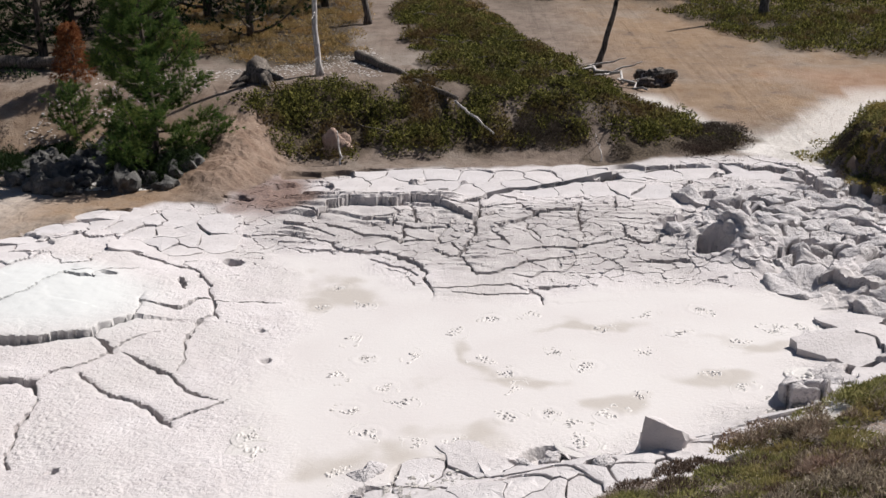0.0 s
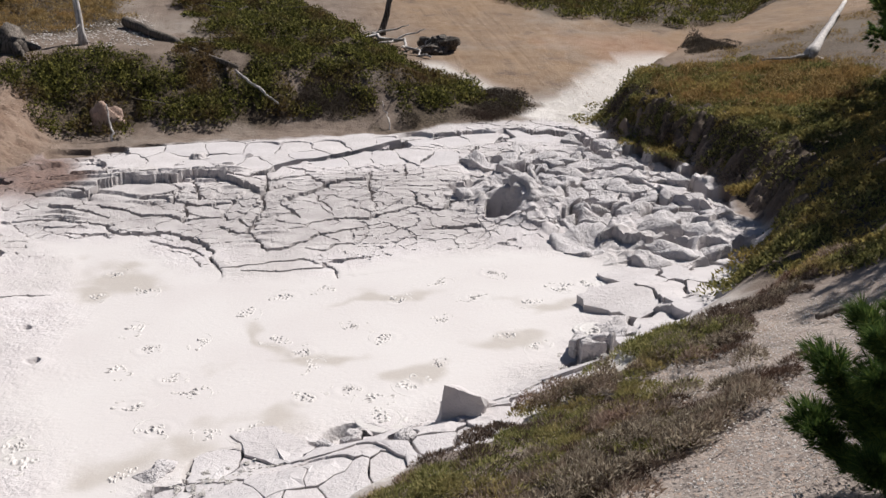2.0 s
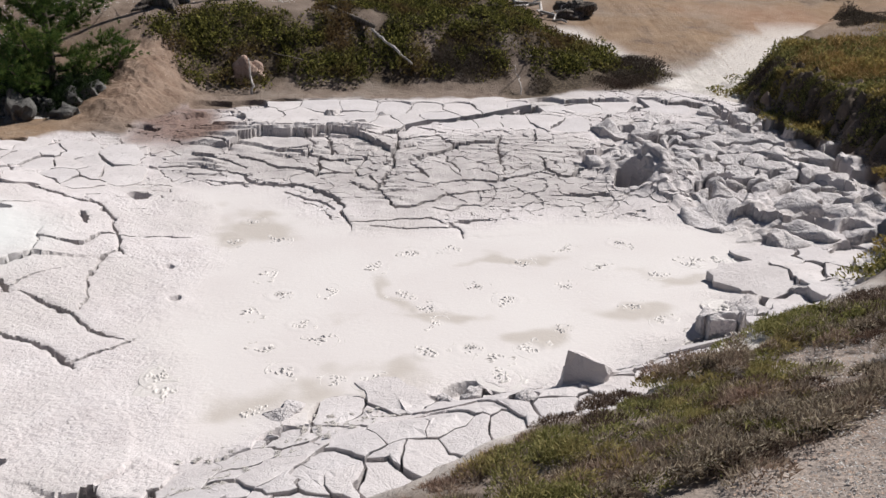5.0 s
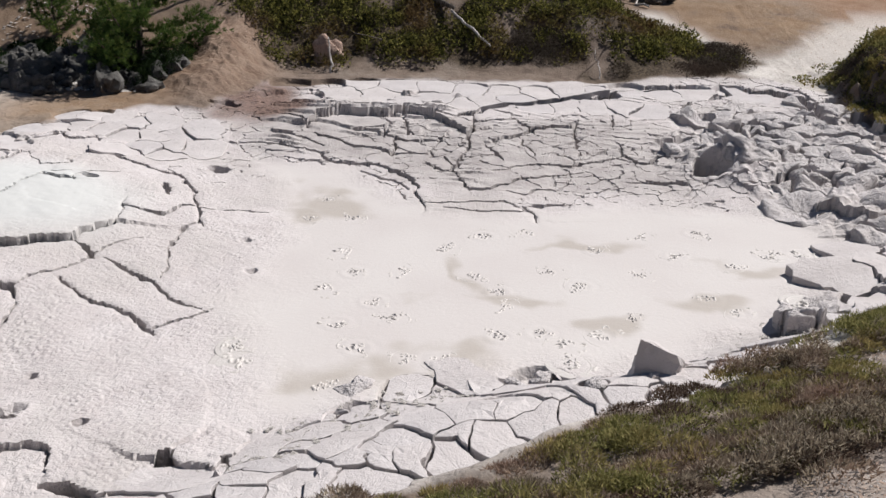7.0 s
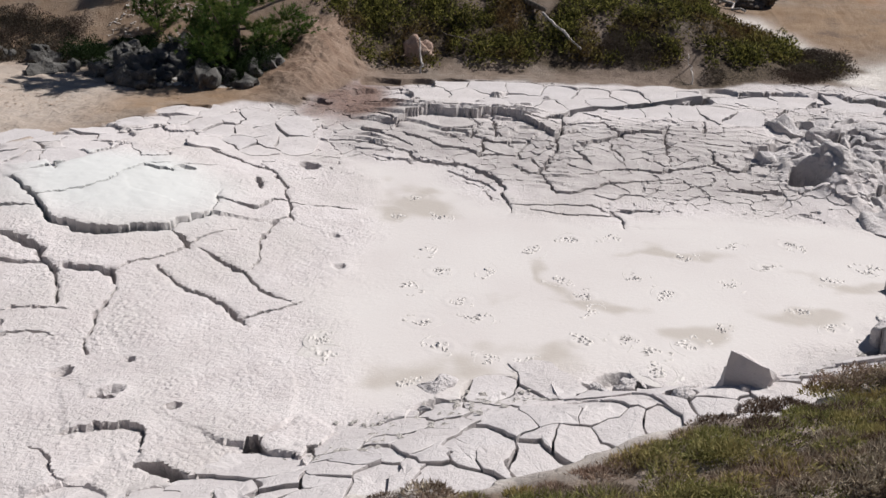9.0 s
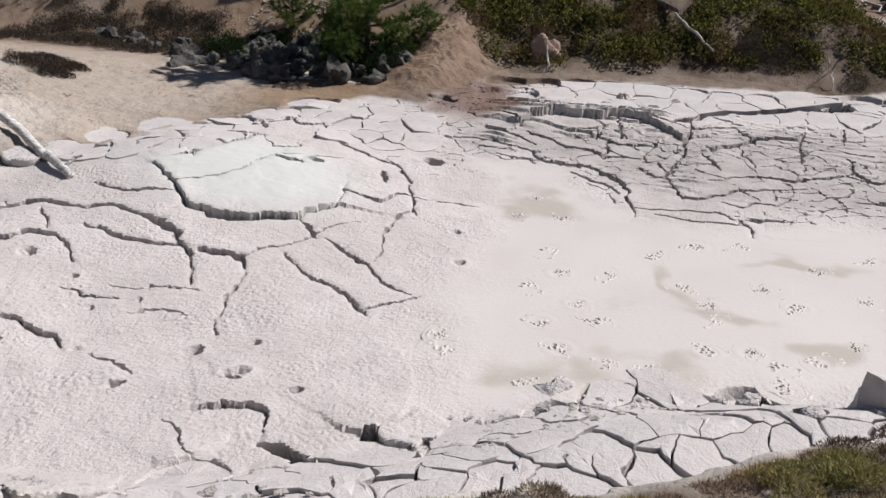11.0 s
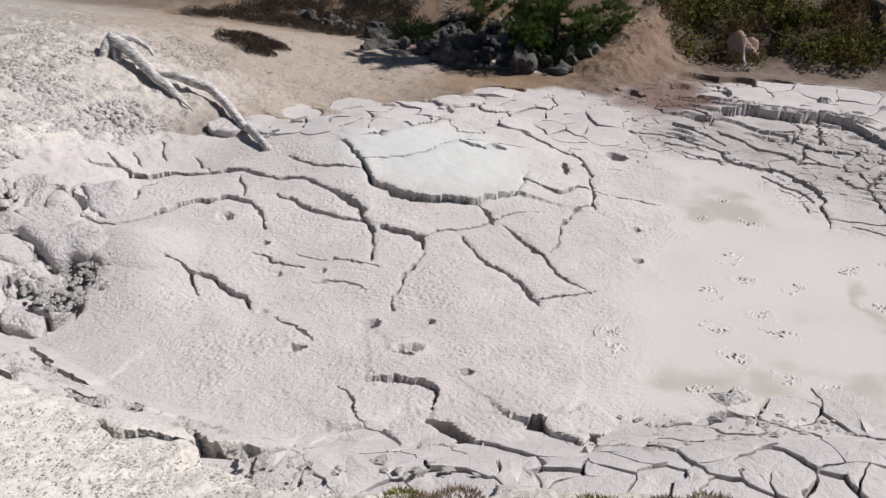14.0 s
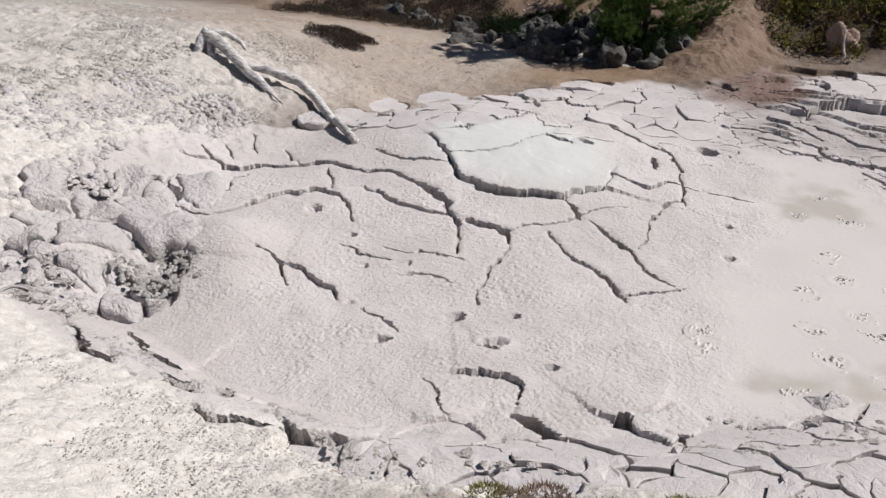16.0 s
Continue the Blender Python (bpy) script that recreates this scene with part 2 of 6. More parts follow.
def outline_distance(x, y, poly, margin=3.0):
    """Signed distance to a closed outline, negative inside, and no more than margin far outside."""
    x, y = np.broadcast_arrays(np.asarray(x, float), np.asarray(y, float))
    px, py = [p[0] for p in poly], [p[1] for p in poly]
    close = (x > min(px) - margin) & (x < max(px) + margin) & (y > min(py) - margin) & (y < max(py) + margin)
    out = np.full(x.shape, margin)
    u, v = x[close], y[close]
    best, inside = np.full(u.shape, 1e9), np.zeros(u.shape, bool)
    for (ax, ay), (bx, by) in zip(poly, poly[1:] + poly[:1]):
        best = np.minimum(best, segment_distance(u, v, ax, ay, bx, by))
        if ay != by:
            inside ^= ((ay > v) != (by > v)) & (u < (bx - ax) * (v - ay) / (by - ay) + ax)
    out[close] = np.where(inside, -best, np.minimum(best, margin))
    return out


def hash2(ix, iy, seed):
    n = (ix.astype(np.int64) * 374761393 + iy.astype(np.int64) * 668265263 + seed * 974634777) & 0x7FFFFFFF
    n = ((n ^ (n >> 13)) * 1274126177) & 0x7FFFFFFF
    return ((n ^ (n >> 16)) & 0xFFFF) / 65535.0


def value_noise(x, y, scale, seed=0):
    u, v = np.asarray(x) / scale, np.asarray(y) / scale
    iu, iv = np.floor(u), np.floor(v)
    fu, fv = smooth(u - iu), smooth(v - iv)
    a, b = hash2(iu, iv, seed), hash2(iu + 1, iv, seed)
    c, d = hash2(iu, iv + 1, seed), hash2(iu + 1, iv + 1, seed)
    return (a * (1 - fu) + b * fu) * (1 - fv) + (c * (1 - fu) + d * fu) * fv - 0.5


def fractal(x, y, scale, octaves=4, seed=0, gain=0.5):
    total, amp = 0.0, 1.0
    for k in range(octaves):
        c, s = math.cos(0.7 + 1.1 * k), math.sin(0.7 + 1.1 * k)
        total = total + amp * value_noise(c * x - s * y + 3.7 * k, s * x + c * y - 2.9 * k, scale / 2 ** k, seed + k)
        amp *= gain
    return total


NEAR_X, NEAR_Y = [-30, -16, -9, -4, 0, 3, 6, 9, 14, 30], [9, 7, 5.2, 4.9, 6.3, 8.3, 10.3, 13, 17, 24]
RIGHT_Y, RIGHT_X = [9, 11, 13.5, 16, 18, 20, 21.5, 23, 26, 30, 45], [5, 7, 9.2, 10.1, 10.2, 9.9, 9.5, 10.0, 12.8, 17.0, 31]
HILL_Y, HILL_X = [22, 24, 28, 33, 42, 60], [7.8, 7.2, 5.6, 4.0, 0.5, -6]


def land(x, y):
    """Height of the ground outside the pool, without small relief."""
    near = np.maximum(0, np.interp(x, NEAR_X, NEAR_Y) - y)
    z = 0.35 + 0.30 * smooth((11.5 - y) / 3) + 3.2 * (1 - np.exp(-(0.13 * near + 0.012 * near ** 2)))
    z = z + 0.16 * np.minimum(np.maximum(0, near - 3), 4) ** 1.3
    right = np.maximum(0, x - np.interp(y, RIGHT_Y, RIGHT_X))
    z = z + (0.75 * smooth(right / 0.9) + 0.16 * np.minimum(right, 14)) * smooth((y - 9) / 5)
    back = np.maximum(0, y - 22)
    z = z + 0.125 * np.minimum(back, 60) + 0.03 * np.maximum(0, np.minimum(back - 60, 200))
    hill = np.interp(y, HILL_Y, HILL_X)
    z = z + 1.15 * smooth((y - 22.1) / 3.4) * smooth((hill - x) / 2.6)
    left = np.clip((-9.9 - x) / 4.4, 0, 1)
    z = z + 1.05 * (0.7 * left + 0.3 * smooth(left)) * smooth((22 - y) / 8)
    return z


def pool_floor(x, y, dp=None, dl=None):
    dp = outline_distance(x, y, POOL) if dp is None else dp
    dl = outline_distance(x, y, LIQUID) if dl is None else dl
    a, b = np.maximum(dl, 0), np.maximum(-dp, 0)
    s = a / (a + b + 1e-6)
    z = land(x, y) * (0.35 * s + 0.65 * smooth(s) + 0.35 * s * (1 - s) * smooth((11 - y) / 3))
    dome = np.hypot((x + 7.1) / 3.6, (y - 13.0) / 3.4)
    z = z + 0.42 * np.exp(-(dome * 1.5) ** 2)
    z = z + 0.36 * np.exp(-(np.hypot((x - 5.6) / 0.75, (y - 16.3) / 0.8)) ** 2)
    cone = np.hypot((x + 8.3) / 1.1, y - 7.95)
    z = z + 0.4 * np.exp(-(cone / 0.75) ** 2)
    return z


def mound(x, y, dp):
    """The heap of slumped earth beside the pine."""
    u = x + 0.5 * value_noise(x, y, 0.8, 3)
    body = smooth(1.25 - np.hypot((u + 5.25) / 1.25, (y - 22.0) / 2.7)) * smooth(dp / 0.7)
    return body * (0.5 + 0.45 * fractal(x, y, 1.5, 3, 12, 0.45))


def height(x, y):
    """Smooth height of the whole ground."""
    x, y = np.asarray(x, float), np.asarray(y, float)
    dp = outline_distance(x, y, POOL)
    return np.where(dp < 0, pool_floor(x, y, dp), land(x, y) + mound(x, y, dp))

# cracks in the crust, in plan: width, depth, rise of the far lip, line
CRACKS_DOME = (
    (0.05, 0.16, 0.13, [(-7.84, 12.48), (-7.47, 12.13), (-7.16, 11.86), (-6.88, 11.54), (-6.64, 11.33), (-6.30, 11.30), (-5.94, 11.25), (-5.57, 11.44), (-5.07, 11.77), (-4.83, 12.18), (-4.69, 12.43), (-4.76, 12.86), (-4.82, 13.23)]),
    (0.06, 0.12, 0, [(-5.07, 11.77), (-4.84, 11.65), (-4.62, 11.34)]),
    (0.07, 0.16, 0.06, [(-6.98, 10.94), (-6.44, 10.59), (-6.10, 10.35), (-5.99, 10.28)]),
    (0.03, 0.1, 0, [(-6.04, 10.25), (-5.79, 9.84), (-5.69, 9.55)]),
    (0.06, 0.14, 0.07, [(-5.97, 10.42), (-5.70, 10.42), (-5.33, 10.38), (-5.20, 10.20)]),
    (0.02, 0.04, 0, [(-5.30, 10.41), (-5.19, 10.64), (-4.79, 11.11), (-4.54, 11.79), (-4.21, 12.09)]),
    (0.03, 0.08, 0, [(-5.13, 10.06), (-5.16, 9.69), (-5.17, 9.37), (-4.98, 8.88), (-4.88, 8.62)]),
    (0.055, 0.14, 0.03, [(-4.89, 10.75), (-4.67, 10.54), (-4.36, 10.29), (-3.99, 10.16), (-3.62, 9.90), (-3.29, 9.60)]),
    (0.04, 0.11, 0.02, [(-4.51, 11.40), (-4.17, 11.07), (-3.77, 10.86), (-3.39, 10.45), (-2.94, 10.21)]),
    (0.025, 0.06, 0, [(-3.37, 9.72), (-3.09, 9.96), (-2.77, 10.22)]),
    (0.045, 0.1, 0.03, [(-4.77, 13.00), (-4.42, 12.95), (-4.18, 12.92), (-4.00, 13.38), (-3.75, 13.47)]),
    (0.03, 0.08, 0, [(-3.66, 11.01), (-3.64, 11.43), (-3.71, 11.69), (-3.77, 12.08), (-3.74, 12.68), (-3.59, 12.93)]),
    (0.045, 0.12, 0.03, [(-6.42, 16.43), (-6.00, 15.62), (-5.39, 15.15), (-4.88, 14.90), (-4.40, 14.84), (-4.00, 14.16), (-3.67, 13.27), (-3.52, 12.74)]),
    (0.06, 0.12, 0, [(-4.53, 14.29), (-4.33, 13.81)]),
    (0.025, 0.06, 0, [(-3.72, 13.37), (-3.38, 13.45), (-2.71, 13.56)]),
    (0.05, 0.14, 0, [(-8.61, 14.64), (-8.02, 13.89), (-7.51, 13.19), (-7.35, 12.93)]),
    (0.04, 0.12, 0.04, [(-7.74, 12.69), (-7.31, 13.31), (-7.13, 14.05), (-7.04, 14.82)]),
    (0.05, 0.14, 0.06, [(-7.56, 14.70), (-7.23, 14.74), (-7.34, 15.75), (-7.00, 16.37), (-6.80, 16.03), (-6.38, 16.31)]),
    (0.025, 0.05, 0, [(-7.14, 11.92), (-6.68, 12.30), (-6.44, 12.63), (-6.34, 13.30), (-6.18, 13.76), (-5.90, 13.97)]),
    (0.02, 0.04, 0.02, [(-6.92, 14.82), (-6.46, 14.15), (-6.17, 14.36), (-6.17, 15.05)]),
    (0.02, 0.04, 0, [(-5.79, 13.69), (-5.66, 14.15), (-5.36, 14.49)]),
    (0.06, 0.1, 0.06, [(-6.17, 13.61), (-5.96, 13.62), (-5.75, 13.66)]),
)
CRACKS_FLANK = (
    (0.05, 0.13, 0.06, [(-10.64, 9.57), (-10.39, 9.92), (-10.16, 9.92), (-10.01, 9.87), (-9.64, 10.38), (-9.04, 10.92), (-8.40, 10.96), (-7.73, 11.07), (-7.14, 10.95), (-6.94, 10.91)]),
    (0.04, 0.12, 0, [(-10.72, 10.09), (-10.39, 9.92)]),
    (0.04, 0.12, 0, [(-10.62, 10.56), (-10.16, 10.20)]),
    (0.04, 0.12, 0, [(-10.60, 11.20), (-10.09, 10.68)]),
    (0.04, 0.12, 0, [(-9.89, 11.18), (-9.28, 10.78)]),
    (0.035, 0.1, 0.03, [(-8.46, 11.70), (-7.80, 11.52), (-7.12, 11.69)]),
    (0.04, 0.12, 0.07, [(-9.58, 8.46), (-9.08, 8.51), (-8.95, 9.05), (-8.83, 9.41), (-8.69, 9.76), (-8.45, 10.13), (-8.11, 10.10), (-7.77, 9.98), (-7.42, 9.62)]),
    (0.03, 0.1, 0, [(-8.75, 10.76), (-8.38, 10.48), (-8.24, 10.25)]),
    (0.04, 0.11, 0.05, [(-7.83, 10.44), (-7.50, 10.41), (-7.33, 10.30), (-6.68, 10.34), (-6.28, 10.47)]),
    (0.05, 0.12, 0.05, [(-10.12, 8.46), (-9.89, 8.39), (-9.64, 8.42)]),
    (0.03, 0.1, 0.0, [(-9.95, 8.97), (-9.70, 8.99), (-9.52, 9.33), (-9.73, 9.71), (-9.66, 10.00)]),
    (0.05, 0.12, 0.05, [(-10.46, 8.49), (-10.28, 8.41), (-10.14, 8.71), (-10.27, 9.02)]),
    (0.03, 0.08, 0.02, [(-7.92, 8.08), (-7.66, 8.10), (-7.38, 7.97), (-7.17, 7.77)]),
    (0.04, 0.1, 0.08, [(-7.41, 8.07), (-7.17, 8.18), (-6.94, 8.11), (-6.68, 8.11), (-6.45, 7.91)]),
    (0.02, 0.05, 0, [(-6.08, 7.87), (-5.69, 7.78), (-5.42, 7.55)]),
    (0.015, 0.03, 0.01, [(-6.61, 9.20), (-6.18, 9.37), (-5.84, 9.38), (-5.54, 9.47)]),
    (0.015, 0.03, 0.01, [(-6.12, 8.71), (-5.72, 8.88), (-5.41, 8.92)]),
    (0.04, 0.1, 0.0, [(-7.15, 8.90), (-6.80, 8.93), (-6.35, 8.93)]),
    (0.05, 0.14, 0.06, [(-10.74, 7.24), (-10.42, 7.04), (-10.10, 6.86), (-9.67, 6.42)]),
    (0.05, 0.16, 0.04, [(-10.23, 7.28), (-9.97, 7.14), (-9.67, 6.79)]),
    (0.06, 0.1, 0.12, [(-10.24, 7.52), (-9.84, 7.48), (-9.76, 7.80), (-9.30, 7.97)]),
    (0.06, 0.14, 0.1, [(-9.71, 7.41), (-9.33, 7.29), (-8.88, 7.45), (-9.15, 7.82), (-9.12, 8.00)]),
)
CRACKS_RIM = (
    (0.06, 0.16, 0.06, [(-8.87, 5.78), (-8.01, 5.27), (-7.06, 4.73), (-6.71, 4.70), (-7.11, 5.27)]),
    (0.06, 0.15, 0.08, [(-7.96, 5.97), (-7.39, 5.70), (-6.91, 5.63), (-6.83, 5.64)]),
    (0.07, 0.18, 0.1, [(-6.42, 5.01), (-5.96, 4.80), (-5.79, 4.83), (-5.67, 5.04), (-6.17, 5.68)]),
    (0.04, 0.14, 0.04, [(-5.56, 4.64), (-5.25, 4.49), (-4.99, 4.68), (-4.76, 4.83)]),
    (0.07, 0.18, 0.1, [(-4.99, 5.09), (-4.63, 4.81), (-4.39, 4.82), (-4.32, 5.02), (-4.05, 4.97), (-3.84, 5.16), (-3.82, 5.30)]),
    (0.06, 0.16, 0.0, [(-3.97, 6.41), (-3.40, 5.44), (-3.18, 5.03)]),
    (0.08, 0.2, 0.08, [(-3.53, 6.77), (-3.28, 6.69), (-2.94, 6.51), (-2.71, 6.19), (-2.51, 5.72)]),
    (0.06, 0.16, 0.02, [(-3.41, 6.27), (-2.96, 5.50), (-2.76, 5.38), (-2.65, 5.54)]),
    (0.05, 0.14, 0.0, [(-3.00, 6.30), (-2.72, 5.70), (-2.49, 5.56), (-2.36, 5.71)]),
    (0.05, 0.14, 0.0, [(-2.91, 6.65), (-2.57, 6.31), (-2.31, 5.62)]),
    (0.09, 0.2, 0.12, [(-2.56, 6.66), (-2.57, 7.10), (-2.54, 7.16), (-2.17, 6.86), (-1.97, 6.69), (-1.96, 7.08), (-1.68, 7.43)]),
    (0.05, 0.14, 0.0, [(-3.84, 5.47), (-3.52, 4.91)]),
    (0.02, 0.06, 0.0, [(-3.59, 5.06), (-3.29, 5.14)]),
    (0.06, 0.1, 0.08, [(-4.15, 6.12), (-4.06, 6.30), (-3.79, 5.92)]),
    (0.04, 0.06, 0.1, [(-4.43, 7.18), (-4.11, 7.35), (-3.88, 7.36), (-3.67, 7.24), (-3.56, 6.97)]),
    (0.02, 0.03, 0.03, [(-4.63, 6.93), (-4.43, 6.82), (-4.23, 6.63), (-4.02, 6.44)]),
    (0.05, 0.06, 0.05, [(-4.43, 7.75), (-4.31, 7.87), (-4.16, 7.78)]),
)
CRACKS_SHELF = (
    (0.06, 0.1, 0.3, [(-2.63, 17.91), (-2.51, 18.43), (-2.05, 18.73), (-1.19, 18.67), (-0.58, 19.06), (0.05, 18.63), (0.58, 17.90)]),
    (0.07, 0.16, 0, [(-0.82, 19.52), (-0.72, 18.87), (-0.60, 17.79)]),
    (0.06, 0.15, 0.03, [(0.79, 19.31), (0.82, 18.44), (0.65, 17.56), (0.56, 16.82)]),
    (0.06, 0.12, 0.03, [(-0.80, 17.61), (-0.87, 16.58)]),
    (0.05, 0.12, 0.06, [(-1.97, 20.58), (-1.62, 20.40), (-1.32, 19.91), (-1.06, 19.80), (-0.61, 20.03), (-0.22, 20.42)]),
    (0.05, 0.12, 0.03, [(-0.85, 19.52), (-0.34, 19.83), (-0.08, 20.08), (0.31, 19.58), (0.67, 19.61)]),
    (0.05, 0.12, 0.04, [(0.78, 18.45), (1.16, 18.68), (1.59, 18.89), (1.65, 19.35), (1.27, 19.58)]),
    (0.04, 0.1, 0.03, [(1.65, 18.95), (1.89, 18.33), (1.94, 18.05)]),
    (0.04, 0.1, 0.08, [(1.03, 17.35), (1.45, 17.67), (1.91, 18.20), (2.37, 18.49), (3.10, 18.48)]),
    (0.04, 0.1, 0.0, [(1.69, 17.67), (1.88, 16.68)]),
    (0.05, 0.12, 0.03, [(2.92, 18.94), (2.85, 18.01), (2.75, 16.54)]),
    (0.05, 0.12, 0.05, [(3.89, 19.83), (3.76, 18.75)]),
    (0.04, 0.1, 0.03, [(3.63, 17.67), (3.64, 16.84), (3.90, 16.46), (4.43, 16.88), (4.77, 17.34)]),
    (0.05, 0.12, 0.06, [(-2.19, 16.65), (-1.92, 16.21), (-1.15, 16.13), (-0.81, 15.77), (-0.42, 15.24), (-0.34, 14.77), (-0.23, 14.28), (-0.23, 13.89)]),
    (0.03, 0.06, 0.03, [(-1.39, 15.75), (-1.00, 15.42), (-0.73, 15.26), (-0.47, 14.91)]),
    (0.03, 0.06, 0.0, [(-0.61, 14.82), (-0.50, 14.42)]),
    (0.04, 0.1, 0.05, [(-2.53, 17.60), (-2.16, 17.41), (-1.66, 17.03), (-1.20, 16.97), (-0.90, 16.64), (-0.51, 16.69), (-0.12, 16.76)]),
    (0.04, 0.1, 0.05, [(-1.73, 17.85), (-1.15, 18.12), (-0.95, 17.62), (-0.65, 17.45), (0.05, 17.42)]),
    (0.05, 0.1, 0.0, [(-0.12, 16.53), (0.05, 17.42), (0.16, 17.59)]),
    (0.05, 0.12, 0.03, [(0.55, 16.88), (0.31, 15.93), (0.34, 15.69), (0.50, 15.18), (0.59, 14.83)]),
    (0.04, 0.08, 0.03, [(0.15, 16.57), (0.31, 16.08)]),
    (0.03, 0.06, 0.03, [(-0.23, 16.12), (0.15, 15.78), (0.34, 15.87)]),
    (0.03, 0.06, 0.03, [(0.59, 14.85), (0.95, 14.94), (1.38, 15.27), (1.66, 15.48), (2.05, 15.69), (2.72, 15.94)]),
    (0.03, 0.05, 0.02, [(-0.16, 14.21), (0.13, 14.21), (0.62, 14.38), (1.11, 14.39), (1.48, 14.12)]),
    (0.03, 0.05, 0.02, [(0.13, 14.02), (0.70, 13.91), (1.28, 14.00), (1.57, 14.06)]),
    (0.05, 0.12, 0.03, [(1.47, 14.25), (1.61, 13.95), (1.66, 13.55)]),
    (0.04, 0.08, 0.02, [(1.54, 14.20), (1.94, 14.32), (2.18, 14.33)]),
    (0.03, 0.05, 0.03, [(1.20, 14.86), (1.54, 14.72), (1.76, 15.00), (2.07, 15.02)]),
    (0.03, 0.06, 0.02, [(0.96, 17.19), (1.16, 16.67), (1.30, 16.36)]),
    (0.03, 0.05, 0.03, [(1.00, 15.76), (1.78, 16.22), (2.44, 16.24), (3.50, 16.70), (3.91, 16.52)]),
    (0.04, 0.08, 0.04, [(3.49, 15.50), (4.34, 15.55), (4.56, 15.42)]),
    (0.03, 0.05, 0.03, [(-3.35, 17.61), (-2.62, 17.37), (-2.22, 16.95)]),
    (0.03, 0.05, 0.03, [(-4.02, 16.94), (-3.01, 16.92), (-2.07, 16.60)]),
    (0.03, 0.05, 0.02, [(-2.92, 16.36), (-2.03, 16.22)]),
    (0.04, 0.1, 0.05, [(-3.54, 19.13), (-2.87, 19.25), (-2.52, 19.53), (-2.44, 19.98)]),
    (0.04, 0.1, 0.04, [(-3.24, 18.43), (-2.85, 18.21), (-2.63, 17.91)]),
    (0.04, 0.1, 0.03, [(-2.58, 19.50), (-2.35, 19.13), (-2.33, 19.42)]),
    (0.04, 0.1, 0.05, [(4.66, 17.59), (5.25, 17.43), (5.92, 16.98), (6.01, 16.22), (5.95, 15.85)]),
    (0.05, 0.12, 0.08, [(5.55, 20.21), (6.23, 21.05), (6.47, 21.41)]),
    (0.05, 0.12, 0.05, [(6.64, 20.57), (7.09, 21.17), (7.92, 21.56)]),
    (0.06, 0.14, 0.04, [(8.40, 22.15), (8.86, 21.83), (8.92, 20.92), (8.65, 20.00)]),
    (0.06, 0.1, 0.26, [(6.24, 14.19), (6.49, 14.39), (6.78, 14.38), (6.82, 14.03), (6.99, 13.77), (6.97, 13.28)]),
    (0.05, 0.12, 0.0, [(6.74, 15.15), (6.55, 14.55)]),
)
CRACKS_LONG = (
    (0.2, 0.5, 0.05, [(0.38, 18.85), (0.9, 19.35), (1.18, 20.05), (1.97, 20.11), (2.96, 20.62), (4.04, 21.3), (5.34, 21.85), (6.4, 21.95)]),
    (0.24, 0.55, 0.08, [(6.55, 21.05), (6.8, 21.45), (7.36, 21.8), (8.1, 21.85), (8.6, 21.3), (8.72, 20.5), (8.64, 19.8)]),
    (0.22, 0.35, 0.0, [(8.7, 20.2), (9.2, 19.8), (9.55, 19.0), (9.65, 17.8), (9.6, 16.6), (9.75, 15.8), (9.3, 14.9)]),
)
PLATES_NEAR = [(-0.72, 7.88), (-0.38, 7.85), (-0.19, 8.46), (-0.00, 8.38), (0.33, 8.59), (0.87, 8.43), (0.36, 7.33), (0.71, 7.43), (-0.04, 7.21), (0.32, 6.97), (-0.24, 7.02), (-0.57, 7.37), (-0.84, 6.91), (-0.66, 6.55), (-0.40, 6.59), (-0.15, 6.63), (-0.82, 6.28), (-1.22, 6.71), (-0.58, 6.20), (-1.47, 7.22), (-1.45, 6.60), (-1.14, 6.22), (-1.59, 6.35), (-1.12, 7.43), (-1.19, 7.15), (-1.73, 6.14), (-1.99, 6.09), (1.18, 7.57), (0.90, 7.24), (1.29, 7.39), (1.22, 8.73), (1.56, 7.55), (1.85, 7.65), (1.58, 8.10), (1.79, 8.04), (2.00, 7.36), (2.31, 7.56), (2.68, 7.90), (0.16, 6.61), (0.57, 6.96), (2.7, 8.35), (3.05, 8.2), (3.2, 8.6), (3.55, 8.55), (3.6, 8.95), (3.95, 8.85), (4.1, 9.25), (4.35, 9.6), (3.0, 8.85)]
PLATES_NEAR_LEFT = [(-3.48, 5.15), (-3.28, 5.56), (-3.06, 6.00), (-2.69, 5.79), (-2.64, 6.25), (-2.95, 4.96), (-2.64, 5.22), (-2.29, 5.92), (-1.93, 6.00), (-2.34, 6.66), (-3.91, 6.02), (-1.73, 5.91), (-3.58, 4.76), (-3.91, 4.77), (-4.24, 4.62)]
PLATES_FAR = [(-3.44, 20.94), (-2.60, 20.95), (-1.77, 21.08), (-0.93, 21.09), (-0.09, 21.15), (0.75, 20.99), (1.58, 20.92), (2.42, 21.01), (3.14, 21.27), (3.83, 21.18), (4.60, 21.51), (5.42, 21.40), (6.30, 21.53), (7.18, 21.60), (-3.02, 20.12), (-2.24, 20.32), (-1.29, 20.34), (-0.67, 19.78), (-0.08, 20.34), (0.58, 19.97), (1.18, 20.20), (1.73, 20.46), (2.29, 19.98), (2.90, 20.16), (3.62, 20.06), (4.30, 20.18), (4.77, 19.88), (-3.49, 19.78)]
